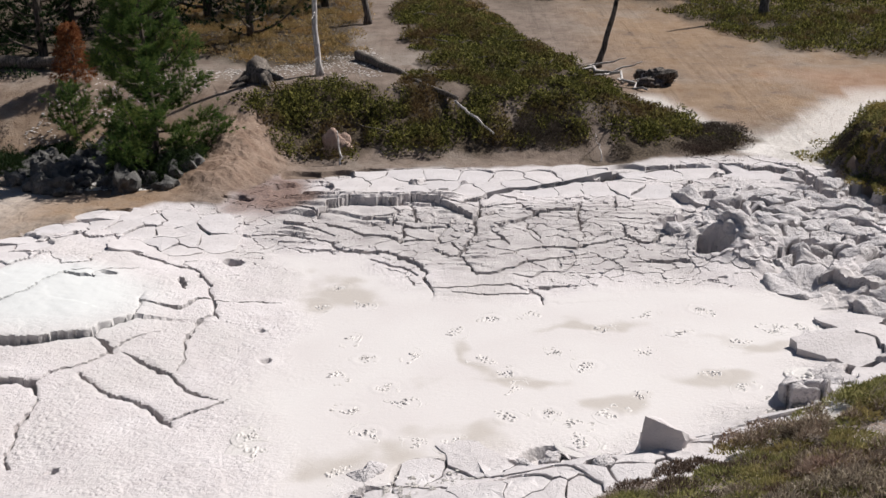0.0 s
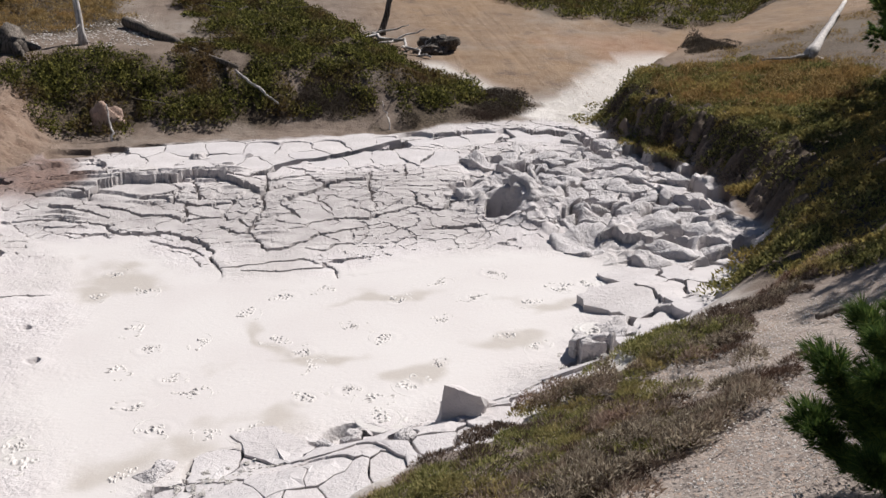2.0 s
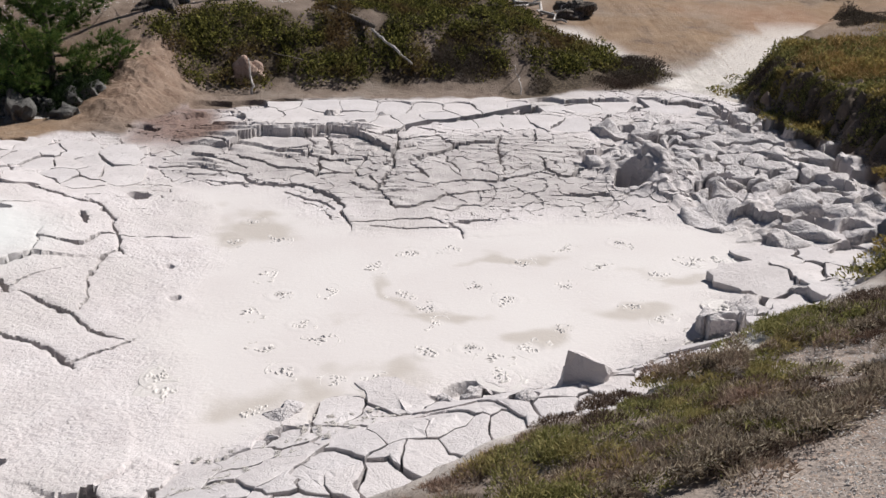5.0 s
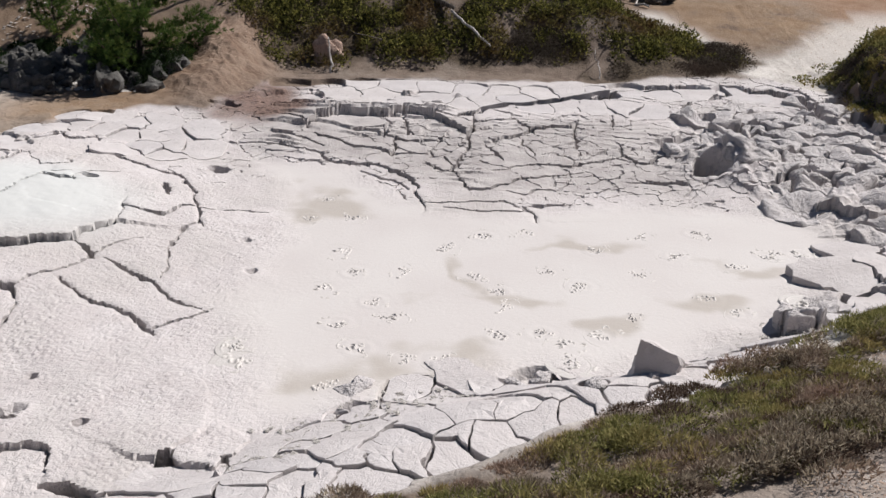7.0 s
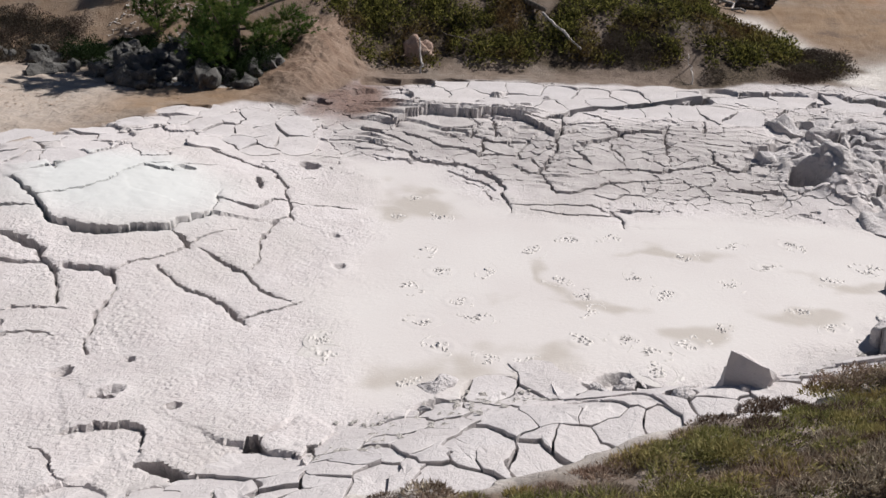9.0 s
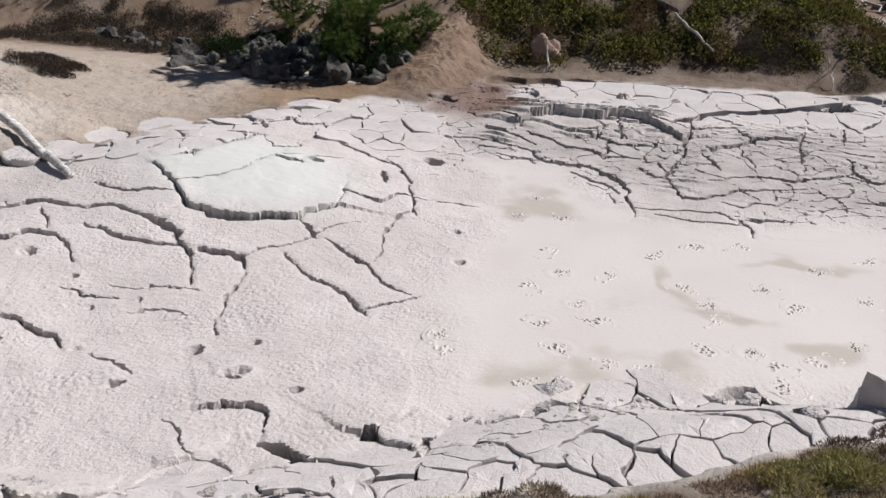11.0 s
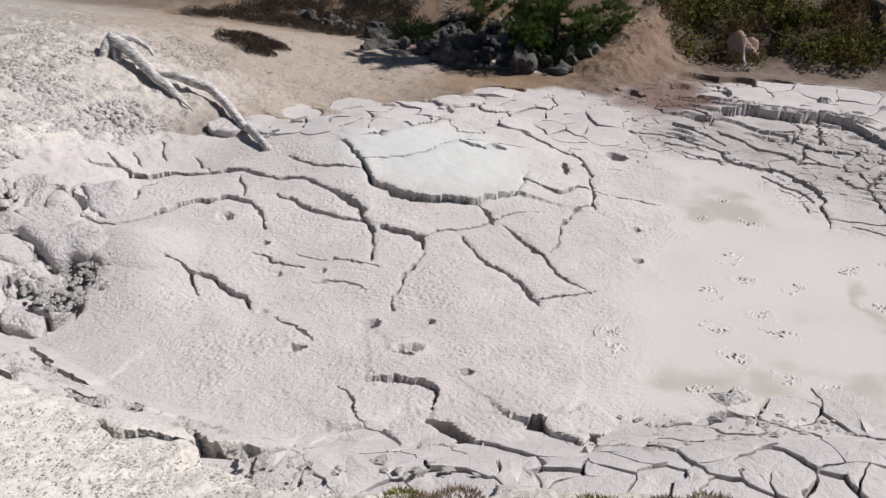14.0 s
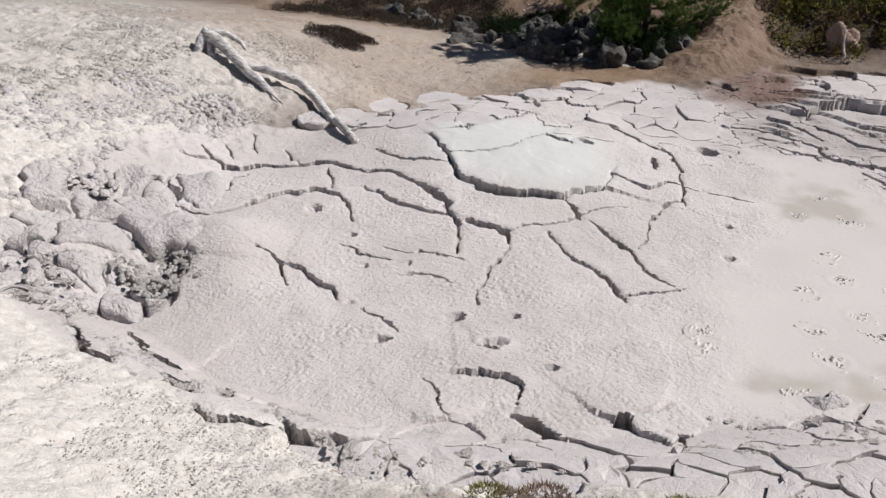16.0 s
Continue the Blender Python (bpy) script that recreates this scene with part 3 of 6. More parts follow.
PLATES_BAND = [(-10.03, 13.27), (-9.26, 12.89), (-8.75, 13.23), (-8.54, 13.46), (-8.02, 13.37), (-7.57, 13.60), (-7.51, 14.35), (-7.47, 15.25), (-9.04, 13.89), (-9.76, 14.21), (-9.09, 15.03), (-8.33, 14.80), (-7.94, 14.97), (-7.53, 16.45), (-7.16, 16.76), (-6.74, 16.93), (-7.94, 15.71), (-7.23, 17.53), (-6.73, 17.54), (-6.37, 17.57), (-6.27, 16.79), (-5.92, 16.65), (-5.90, 17.27), (-5.46, 16.65), (-5.47, 17.38), (-4.99, 16.95), (-5.39, 16.12), (-4.91, 16.34), (-5.71, 15.75), (-4.60, 16.39), (-4.61, 17.18), (-4.98, 15.88)]
PLATES_RIGHT = [(5.85, 10.8), (6.63, 10.9), (5.2, 9.98), (4.8, 9.5), (7.0, 12.2), (7.65, 12.35), (8.15, 12.85), (7.1, 11.6), (7.65, 11.75), (6.35, 11.75), (6.4, 12.5), (5.75, 11.6)]
ZONE_CRUMBS = [(-10.97, 7.20), (-10.59, 7.80), (-10.48, 8.61), (-9.89, 8.55), (-8.91, 7.90), (-8.41, 7.35), (-8.35, 6.32), (-8.62, 5.66), (-9.00, 5.27), (-10.41, 6.33)]
RIM_FRONT = [(-1.37, 8.02), (-1.10, 8.18), (-0.88, 8.35), (-0.68, 8.46)]
RIM_FRONT_RIGHT = [(1.01, 8.89), (1.24, 8.90), (1.44, 9.01), (1.62, 8.93), (1.67, 7.98), (1.89, 7.97)]
ZONE_CLODS = [(7.83, 19.79), (9.37, 21.43), (10.09, 19.96), (10.18, 18.37), (10.02, 16.33), (9.43, 14.88), (8.91, 13.99), (8.91, 13.08), (8.37, 12.55), (7.83, 13.22), (6.55, 12.92), (6.31, 13.53), (6.03, 14.40), (5.69, 15.27), (5.13, 15.63), (4.60, 16.58), (4.66, 18.20), (5.83, 19.68), (7.14, 20.73)]

# where shrubs and grass grow, in plan
HILL_SHRUBS = [(-5.5, 24.4), (-4.3, 23.2), (-4.3, 22.6), (-1.0, 22.85), (1.7, 22.95), (5.8, 23.0), (8.0, 24.0), (7.2, 25.6), (5.6, 28.0), (4.6, 31.5), (3.0, 36.5),
               (0.8, 45.0), (-2.2, 45.0), (-1.8, 36.0), (-0.5, 28.5), (-0.9, 26.0), (-1.4, 25.2), (-2.6, 25.3), (-3.6, 25.6)]
HILL_GRASS = [(-9.0, 30.0), (-6.5, 27.6), (-4.2, 27.2), (-2.9, 28.6), (-3.2, 33.0), (-4.0, 44.0), (-12.0, 44.0)]
BANK_SHRUBS = [(9.7, 21.8), (10.0, 22.9), (11.3, 23.9), (12.6, 23.6), (14.2, 22.6), (15.2, 20.5), (16.5, 19.0), (15.0, 14.0), (11.0, 11.0), (9.7, 10.2), (8.0, 8.3), (6.9, 8.5), (6.5, 9.2), (7.0, 10.6),
               (7.5, 11.7), (9.5, 13.4), (9.9, 14.6), (10.5, 16.0), (10.5, 18.0), (10.1, 20.2)]
NEAR_HEATH = [(-2.5, 4.75), (-1.2, 5.55), (-0.3, 6.0), (0.65, 6.4), (1.35, 6.75), (2.05, 7.2), (2.85, 7.6), (3.8, 7.95), (4.8, 8.45), (5.9, 9.0), (6.8, 9.3), (8.2, 9.6),
              (7.5, 8.3), (6.0, 8.2), (4.9, 7.9), (4.2, 7.0), (4.4, 6.2), (3.6, 5.6), (2.8, 4.8), (2.2, 4.6), (0.8, 4.4), (-0.8, 4.4)]
BANK_TOP = [(12.8, 23.0), (14.2, 25.0), (22, 27.5), (27, 20), (17, 16.5), (14.5, 18.5)]
FAR_MEADOW = [(9.8, 42.0), (11.8, 37.6), (13.2, 34.4), (16.4, 33.4), (28, 31), (34, 43), (12, 45)]
GRAVEL_BARE = [(2.9, 7.0), (4.3, 7.9), (5.0, 7.4), (4.6, 6.7), (3.6, 6.5)]

CHANNEL = [(8.6, 22.4), (9.2, 24.5), (10.7, 26.6), (12.2, 28.0), (13.6, 29.2), (15.0, 29.5), (14.2, 27.2), (12.0, 24.9), (10.4, 23.0), (9.5, 22.0)]
BARE_EARTH = [(1.88, 24.1, 0.3), (3.9, 24.0, 0.3), (4.14, 22.9, 0.4), (4.0, 23.4, 0.28), (0.2, 24.9, 0.35), (-1.5, 24.9, 0.4), (2.5, 22.8, 0.2), (-0.3, 26.8, 0.4), (-2.8, 22.95, 0.3)]
HEATHER = [(3.9, 22.4), (4.6, 23.4), (5.8, 24.4), (6.8, 25.4), (7.6, 25.2), (8.2, 24.2), (7.9, 23.5), (6.7, 22.8), (5.2, 22.5)]


def cell_cracks(x, y, size, seed):
    """How far each place is from the border of its cell, in a net of uneven cells."""
    u = (x + 0.5 * size * fractal(x, y, size * 0.9, 3, seed + 1)) / size
    v = (y + 0.5 * size * fractal(x, y, size * 0.9, 3, seed + 2)) / size
    iu, iv = np.floor(u), np.floor(v)
    first, second = np.full(x.shape, 9.0), np.full(x.shape, 9.0)
    for a in (-1, 0, 1):
        for b in (-1, 0, 1):
            d = np.hypot(iu + a + hash2(iu + a, iv + b, seed) - u, iv + b + hash2(iu + a, iv + b, seed + 9) - v)
            second = np.minimum(second, np.maximum(d, first))
            first = np.minimum(first, d)
    return (second - first) * size


def carve(x, y, z, shift, cracks, wobble_x, wobble_y):
    """Cuts cracks with steep walls into the crust; the lip on the north side may stand higher.
    shift holds the reach so far and the sideways moves that gather the mesh along the walls."""
    gx, gy = x[0], y[:, 0]
    step = np.maximum(np.gradient(gx)[None], np.gradient(gy)[:, None])
    near, move_x, move_y = shift
    for width, depth, rise, line in cracks:
        px, py = [p[0] for p in line], [p[1] for p in line]
        reach = 1.6 if rise else 0.5
        i0, i1 = np.searchsorted(gx, (min(px) - reach, max(px) + reach))
        j0, j1 = np.searchsorted(gy, (min(py) - reach, max(py) + reach))
        s = (slice(j0, j1), slice(i0, i1))
        u, v = x[s] + wobble_x[s], y[s] + wobble_y[s]
        best, north, end, along = np.full(u.shape, 1e9), np.zeros(u.shape), np.ones(u.shape), np.zeros(u.shape)
        nx, ny = np.zeros(u.shape), np.zeros(u.shape)
        last = len(line) - 2
        for k, ((ax, ay), (bx, by)) in enumerate(zip(line, line[1:])):
            dx, dy = bx - ax, by - ay
            t = ((u - ax) * dx + (v - ay) * dy) / (dx * dx + dy * dy + 1e-9)
            c = np.clip(t, 0, 1)
            ex, ey = u - ax - c * dx, v - ay - c * dy
            d = np.hypot(ex, ey)
            side = (dx * (v - ay) - dy * (u - ax)) * (1 if dx >= 0 else -1)
            cap = ((k == 0) & (t < 0)) | ((k == last) & (t > 1))
            closer = d < best
            along = np.where(closer, (k + c) / (last + 1), along)
            north, end = np.where(closer, side, north), np.where(closer, np.where(cap, np.exp(-d / 0.1), 1.0), end)
            nx, ny, best = np.where(closer, ex, nx), np.where(closer, ey, ny), np.where(closer, d, best)
        taper = np.sin(math.pi * np.clip(along, 0.03, 0.97)) ** 0.6
        w = np.maximum(0.006, width * (0.2 + 0.9 * taper) * (1 + 1.3 * fractal(x[s], y[s], 0.3, 3, 7, 0.7)))
        half = np.maximum(0.72 * step[s], 0.46 * w)
        inside = best < half
        if rise:
            z[s] += 0.72 * rise * np.where(north > 0, 1.0, 0.0) * np.exp(-best / 0.6) * end * (0.35 + 0.65 * taper)
        z[s] -= np.where(inside, depth * (0.4 + 0.7 * taper), 0.12 * depth * np.exp(-((best - half) / 0.025)))
        far = half + 0.1
        t = np.clip((best - half) / (far - half), 0, 1)
        to = np.where(inside, best / half * 1.15 * w, 0.5 * w + (far - 0.5 * w) * t ** 1.5)
        moved = (best < far) & (best < near[s])
        pull = np.where(moved, (to - best) / np.maximum(best, 1e-4), 0)
        move_x[s], move_y[s] = np.where(moved, nx * pull, move_x[s]), np.where(moved, ny * pull, move_y[s])
        near[s] = np.where(moved, best, near[s])
    return z


def pits(x, y, z, places):
    gx, gy = x[0], y[:, 0]
    for px, py, radius, depth in places:
        i0, i1 = np.searchsorted(gx, (px - 3 * radius, px + 3 * radius))
        j0, j1 = np.searchsorted(gy, (py - 3 * radius, py + 3 * radius))
        s = (slice(j0, j1), slice(i0, i1))
        d = np.hypot(x[s] - px, (y[s] - py)) / radius + 0.8 * fractal(x[s], y[s], radius * 1.1, 3, 3)
        z[s] += (0.07 * min(depth, 0.2) * np.exp(-((d - 1.25) / 0.4) ** 2) - depth * (1 - smooth((d - 0.6) / 0.4)) * (1 + 0.5 * fractal(x[s], y[s], 0.12, 2, 5)))
    return z


PITS = [(-5.45, 7.36, 0.09, 0.14), (-4.35, 8.54, 0.07, 0.1), (-4.99, 8.24, 0.1, 0.12), (-3.51, 7.7, 0.08, 0.1), (-4.29, 7.86, 0.13, 0.07), (-7.18, 9.28, 0.07, 0.1),
        (-8.1, 9.6, 0.14, 0.1), (-9.31, 7.31, 0.2, 0.15), (-8.85, 7.42, 0.3, 0.4), (-8.55, 7.3, 0.22, 0.25), (-2.52, 11.36, 0.12, 0.08), (-2.82, 12.41, 0.09, 0.05), (5.15, 16.1, 0.4, 1.3), (-4.5, 18.9, 0.3, 0.26), (6.6, 14.75, 0.22, 0.4),
        (5.9, 21.3, 0.4, 0.3), (-6.1, 9.0, 0.05, 0.08), (-6.6, 8.7, 0.05, 0.06), (-5.6, 13.9, 0.12, 0.12), (-3.9, 15.3, 0.2, 0.22), (-6.3, 7.9, 0.05, 0.05), (-18.6, 21.4, 0.7, 0.4)]
RIPPLES = [(-1.13, 11.46), (0.85, 11.0), (2.0, 11.25), (0.1, 9.2), (-1.2, 10.0), (1.3, 9.9), (2.4, 12.5), (0.75, 12.9), (3.6, 12.4), (5.0, 12.5), (4.1, 13.3), (5.5, 12.6),
           (3.7, 11.0), (5.0, 10.9), (-2.9, 8.2), (-2.8, 8.7), (-0.8, 10.6), (0.8, 9.8), (-0.9, 9.4), (2.1, 9.9), (-1.8, 14.3), (-2.0, 13.4), (1.6, 9.2), (-2.2, 9.0), (4.0, 10.6)]


DAMP = [(-1.85, 14.15, 0.9, 0.6), (0.14, 9.24, 0.65, 0.3), (-1.15, 8.7, 0.6, 0.45), (0.66, 10.83, 0.7, 0.16), (2.36, 9.97, 0.35, 0.35), (1.3, 10.75, 0.5, 0.14), (3.5, 10.9, 0.5, 0.25),
        (2.26, 12.72, 0.7, 0.16), (-2.2, 13.4, 0.5, 0.3), (0.3, 11.4, 0.2, 0.7), (4.6, 12.0, 0.5, 0.2)]



def relief(x, y, z, dp, dl, mud, wet, slick):
    """Small relief on the smooth ground, and where each kind and tone of earth lies."""
    soil = 1 - mud
    z = z + soil * ((0.10 - 0.05 * smooth((y - 23) / 4)) * fractal(x, y, 1.6, 4, 11) + 0.03 * fractal(x, y, 0.22, 2, 21))
    z = z + mud * (1 - wet) * (0.035 * fractal(x, y, 0.7, 3, 31) + 0.007 * fractal(x, y, 0.1, 2, 41))
    crumble = smooth((-9.6 - x) / 1.6) * smooth((17 - y) / 4) * smooth((13 + 0.2 * x - np.abs(y - 9)) / 4)
    z = z + crumble * 0.11 * np.maximum(0, fractal(x, y, 0.22, 3, 51))
    z = z + soil * smooth((8 - y) / 2) * smooth((1 - x) / 2) * 0.05 * np.maximum(0, fractal(x, y, 0.13, 3, 61, 0.7))
    wx, wy = 0.1 * fractal(x, y, 0.34, 4, 71, 0.62), 0.1 * fractal(x, y, 0.34, 4, 81, 0.62)
    lumps = smooth(0.5 - (outline_distance(x, y, ZONE_CLODS) + 0.3 * fractal(x, y, 1, 2, 6)) / 0.5)
    z = z + lumps * (0.22 * fractal(x, y, 0.5, 4, 33, 0.6))
    shelf = smooth((y - 14.4) / 1.5) * smooth((dl - 0.2) / 0.8) * smooth(-dp / 0.5) * smooth((x + 3.8) / 0.8) * smooth((6.2 - x) / 1.5)
    layer = (y + 0.1 * x + 1.1 * fractal(0.6 * x, y, 1.6, 4, 91)) / 0.42
    z = z + shelf * (0.03 + 0.045 * smooth((1.6 - x) / 1.6)) * smooth(0.5 + 2.5 * fractal(x, y, 1.3, 2, 95)) * (smooth((layer - np.floor(layer)) / 0.1) - (layer - np.floor(layer)))
    shift = [np.full(x.shape, 9.0), np.zeros(x.shape), np.zeros(x.shape)]
    for group, wide, deep in ((CRACKS_DOME, 1.05, 1.8), (CRACKS_FLANK, 1.0, 1.7), (CRACKS_RIM, 1.35, 1.7), (CRACKS_SHELF, 0.75, 1.4), (CRACKS_LONG, 1.0, 1.0)):
        z = carve(x, y, z, shift, [(wide * w, deep * d, r, line) for w, d, r, line in group], wx, wy)
    z = pits(x, y, z, PITS)
    dry = mud * (1 - smooth(wet * 3)) * (1 - slick)
    step = np.maximum(np.gradient(x[0])[None], np.gradient(y[:, 0])[:, None])
    for size, seed, depth, some in ((0.85, 3, 0.06, 0.1), (0.4, 14, 0.05, 0.2)):
        net = cell_cracks(x * 0.75, y, size, seed)
        slope_y, slope_x = np.gradient(net, y[:, 0], x[0])
        steepness = np.maximum(np.hypot(slope_x, slope_y), 0.3)
        best = net / steepness
        where = dry * (fractal(x, y, 1.5, 3, seed + 60) - some + 0.14 * smooth((y - 14) / 3) > 0) * smooth((y - 12.6 + 0.3 * x) / 1.5) * (x > -11.5)
        inside = (where > 0.5) & (best < 0.72 * step)
        z = z - depth * inside
        pull = (where > 0.5) & (best < 0.1) & (best < shift[0])
        to = np.where(inside, best * 0.3, 0.008 + 0.092 * np.clip((best - 0.72 * step) / (0.1 - 0.72 * step), 0, 1) ** 1.5)
        shift[1] = np.where(pull, slope_x / steepness * (to - best), shift[1])
        shift[2] = np.where(pull, slope_y / steepness * (to - best), shift[2])
        shift[0] = np.where(pull, best, shift[0])
    z = z + dry * smooth((10.5 - y + 0.4 * x) / 3) * 0.014 * np.maximum(0, fractal(x + 0.25 * fractal(x, y, 0.4, 2, 74), y + 0.25 * fractal(x, y, 0.4, 2, 75), 0.19, 3, 73))
    face = x - np.interp(y, RIGHT_Y, RIGHT_X)
    z = z + soil * smooth(face / 0.2) * smooth((1.6 - face) / 0.5) * smooth((y - 11) / 2) * (0.3 * np.abs(fractal(x, y, 0.4, 4, 87, 0.65)) + 0.06 * fractal(x, y, 0.09, 2, 88))
    heap = smooth(1.5 - np.hypot((x + 5.2) / 1.3, (y - 21.8) / 2.6)) * soil
    z = z + heap * (0.14 * fractal(x, y, 0.6, 5, 83, 0.62) + 0.07 * np.abs(fractal(x, y, 0.25, 3, 85)))
    for px, py in RIPPLES:
        d = np.hypot(x - px, y - py)
        z = z + 0.005 * np.cos(d * 38) * np.exp(-(d / 0.2) ** 2)
    for seeds, radius, drop in PLATE_BEDS:
        gx, gy = x[0], y[:, 0]
        near = np.full(x.shape, 9.0)
        for px, py in seeds:
            i0, i1 = np.searchsorted(gx, (px - 1.5, px + 1.5))
            j0, j1 = np.searchsorted(gy, (py - 1.5, py + 1.5))
            s = (slice(j0, j1), slice(i0, i1))
            near[s] = np.minimum(near[s], np.hypot(x[s] - px, y[s] - py))
        z = z - drop * smooth((radius - near) / 0.06)
    crumbs = soil * np.clip(smooth((-9 - x) / 2) * smooth((17 - y) / 3) + smooth((6 - y) / 1.5) * smooth((-1 - x) / 2), 0, 1)
    z = z + crumbs * (0.06 * np.maximum(0, fractal(x, y, 0.15, 2, 63)) + 0.02 * fractal(x, y, 0.5, 2, 67))
    sand = smooth((x - 4) / 4) * smooth((y - 23.5) / 3) + smooth((-5 - x) / 2) * smooth((y - 12.5) / 2) * smooth((27 - y) / 6) * smooth((22 + x) / 8)
    channel = segment_distance(x, y, 9.0, 22.6, 13.5, 27.5) + 0.6 * value_noise(x, y, 1.2, 9)
    pale = smooth((9.5 - y) / 3) * smooth((-1.5 - x) / 3) + 0.8 * smooth((-9.5 - x) / 2.5) * smooth((15.5 - y) / 3) + 0.8 * smooth(1.6 - channel) * (1 - smooth((x - np.interp(y, RIGHT_Y, RIGHT_X) + 0.1) / 0.5))
    edge = segment_distance(x, y, 7.9, 23.6, 6.3, 27.5) + 0.5 * value_noise(x, y, 0.7, 19)
    pale = pale + 0.9 * smooth(1.3 - edge / 0.9)
    pale = pale + 0.8 * smooth((0.75 - dp + 0.5 * fractal(x, y, 0.8, 3, 13)) / 0.5) * smooth((11 - y) / 2)
    pale = pale + 0.28 * smooth((9.5 - y) / 2) * smooth((x - 0.2) / 1.5) * smooth((9 - x) / 2)
    pale = np.maximum(pale, 0.6 * smooth(0.5 - (outline_distance(x, y, CHANNEL) + 0.6 * fractal(x, y, 0.9, 4, 18)) / 0.4))
    pale = pale + 0.4 * smooth((-7.5 - x) / 2) * smooth((y - 12.5) / 2) * smooth((22 - y) / 3)
    blot = 0.8 * fractal(x, y, 1.4, 4, 15)
    litter_shade = np.zeros(x.shape)
    for zone in (HILL_SHRUBS, HILL_GRASS, HEATHER, BANK_SHRUBS, BANK_TOP, FAR_MEADOW, NEAR_HEATH):
        litter_shade = np.maximum(litter_shade, (0.22 if zone is NEAR_HEATH else 0.6 if zone is BANK_TOP else 0.75 if zone is BANK_SHRUBS else 1.0) * smooth(0.5 - (outline_distance(x, y, zone) + blot) / 0.5))
    litter_shade *= 1 - smooth(0.5 - (outline_distance(x, y, GRAVEL_BARE) + 0.5 * blot) / 0.3)
    for px, py, radius in BARE_EARTH:
        litter_shade *= 1 - 0.85 * smooth(1.4 - np.hypot(x - px, 0.7 * (y - py)) / radius - 0.8 * blot)
    # Shade of the wood put into the ground colour, with its dark soil.
    woods_shade = smooth((-6.5 - x) / 4) * smooth((y - 25.5) / 3) + smooth((y - 44 + 2 * blot) / 2)
    litter_shade = np.clip(np.maximum(litter_shade, woods_shade), 0, 1)
    foot = np.hypot((x + 3.9) / 1.0, (y - 19.5) / 1.4) + 0.8 * value_noise(x, y, 0.5, 29)
    stain = 0.9 * smooth(1.5 - foot)
    damp = np.zeros(x.shape)
    for px, py, rx, ry in DAMP:
        damp = np.maximum(damp, smooth(1.25 - 1.0 * np.hypot((x - px + 0.8 * fractal(x, y, 0.8, 3, 39)) / rx, (y - py + 0.5 * fractal(x, y, 0.7, 3, 49)) / ry) - 1.1 * fractal(x, y, 0.6, 4, 37)))
    rust = 0.38 * heap + 0.3 * smooth((9.5 - y) / 2) * smooth((x - 0.2) / 1.5) + smooth(1.3 - np.hypot((x - 13.2) / 3.4, (y - 29.2) / 2.2) - 1.2 * fractal(x, y, 1.6, 4, 43))
    # Greyer band across the slope of the far shelf.
    shelf_grey = smooth((dl - 0.1 + 0.5 * blot) / 0.8) * smooth((y - 14.2) / 1.5) * smooth((19.3 - y + blot) / 1.2) * smooth((x + 4.2) / 1.0) * smooth((5.6 - x) / 2)
    return z, shift, dict(damp=damp * wet, shelf_grey=shelf_grey, rust=rust, sand=np.clip(sand, 0, 1), pale=np.clip(pale, 0, 1) * (1 - litter_shade), litter_shade=litter_shade, stain=np.clip(stain, 0, 1))


# ---- helpers that make meshes ----
def mesh_object(name, verts, faces, material, parent=None, label="", flat=False):
    me = bpy.data.meshes.new(name)
    me.from_pydata([tuple(v) for v in verts], [], [tuple(f) for f in faces])
    me.polygons.foreach_set("use_smooth", [not flat] * len(me.polygons))
    me.materials.append(material)
    ob = new(name, me)
    ob.parent = parent
    return tagged(ob, label)


def array_object(name, verts, faces, material, parent=None, label=""):
    """As above, from numpy arrays with faces of one size."""
    me = bpy.data.meshes.new(name)
    n = faces.shape[1]
    me.vertices.add(len(verts))
    me.vertices.foreach_set("co", np.ascontiguousarray(verts, np.float32).ravel())
    me.loops.add(faces.size)
    me.loops.foreach_set("vertex_index", np.ascontiguousarray(faces, np.int32).ravel())
    me.polygons.add(len(faces))
    me.polygons.foreach_set("loop_start", np.arange(0, faces.size, n, dtype=np.int32))
    me.update()
    me.materials.append(material)
    ob = new(name, me)
    ob.parent = parent
    return tagged(ob, label)


def empty(name, place, label, category, group="", kind=""):
    ob = new(name)
    ob.location = place
    ob.empty_display_size = 0.1
    return tagged(ob, label, category, group, kind)


def ground_z(x, y):
    return float(height(x, y))


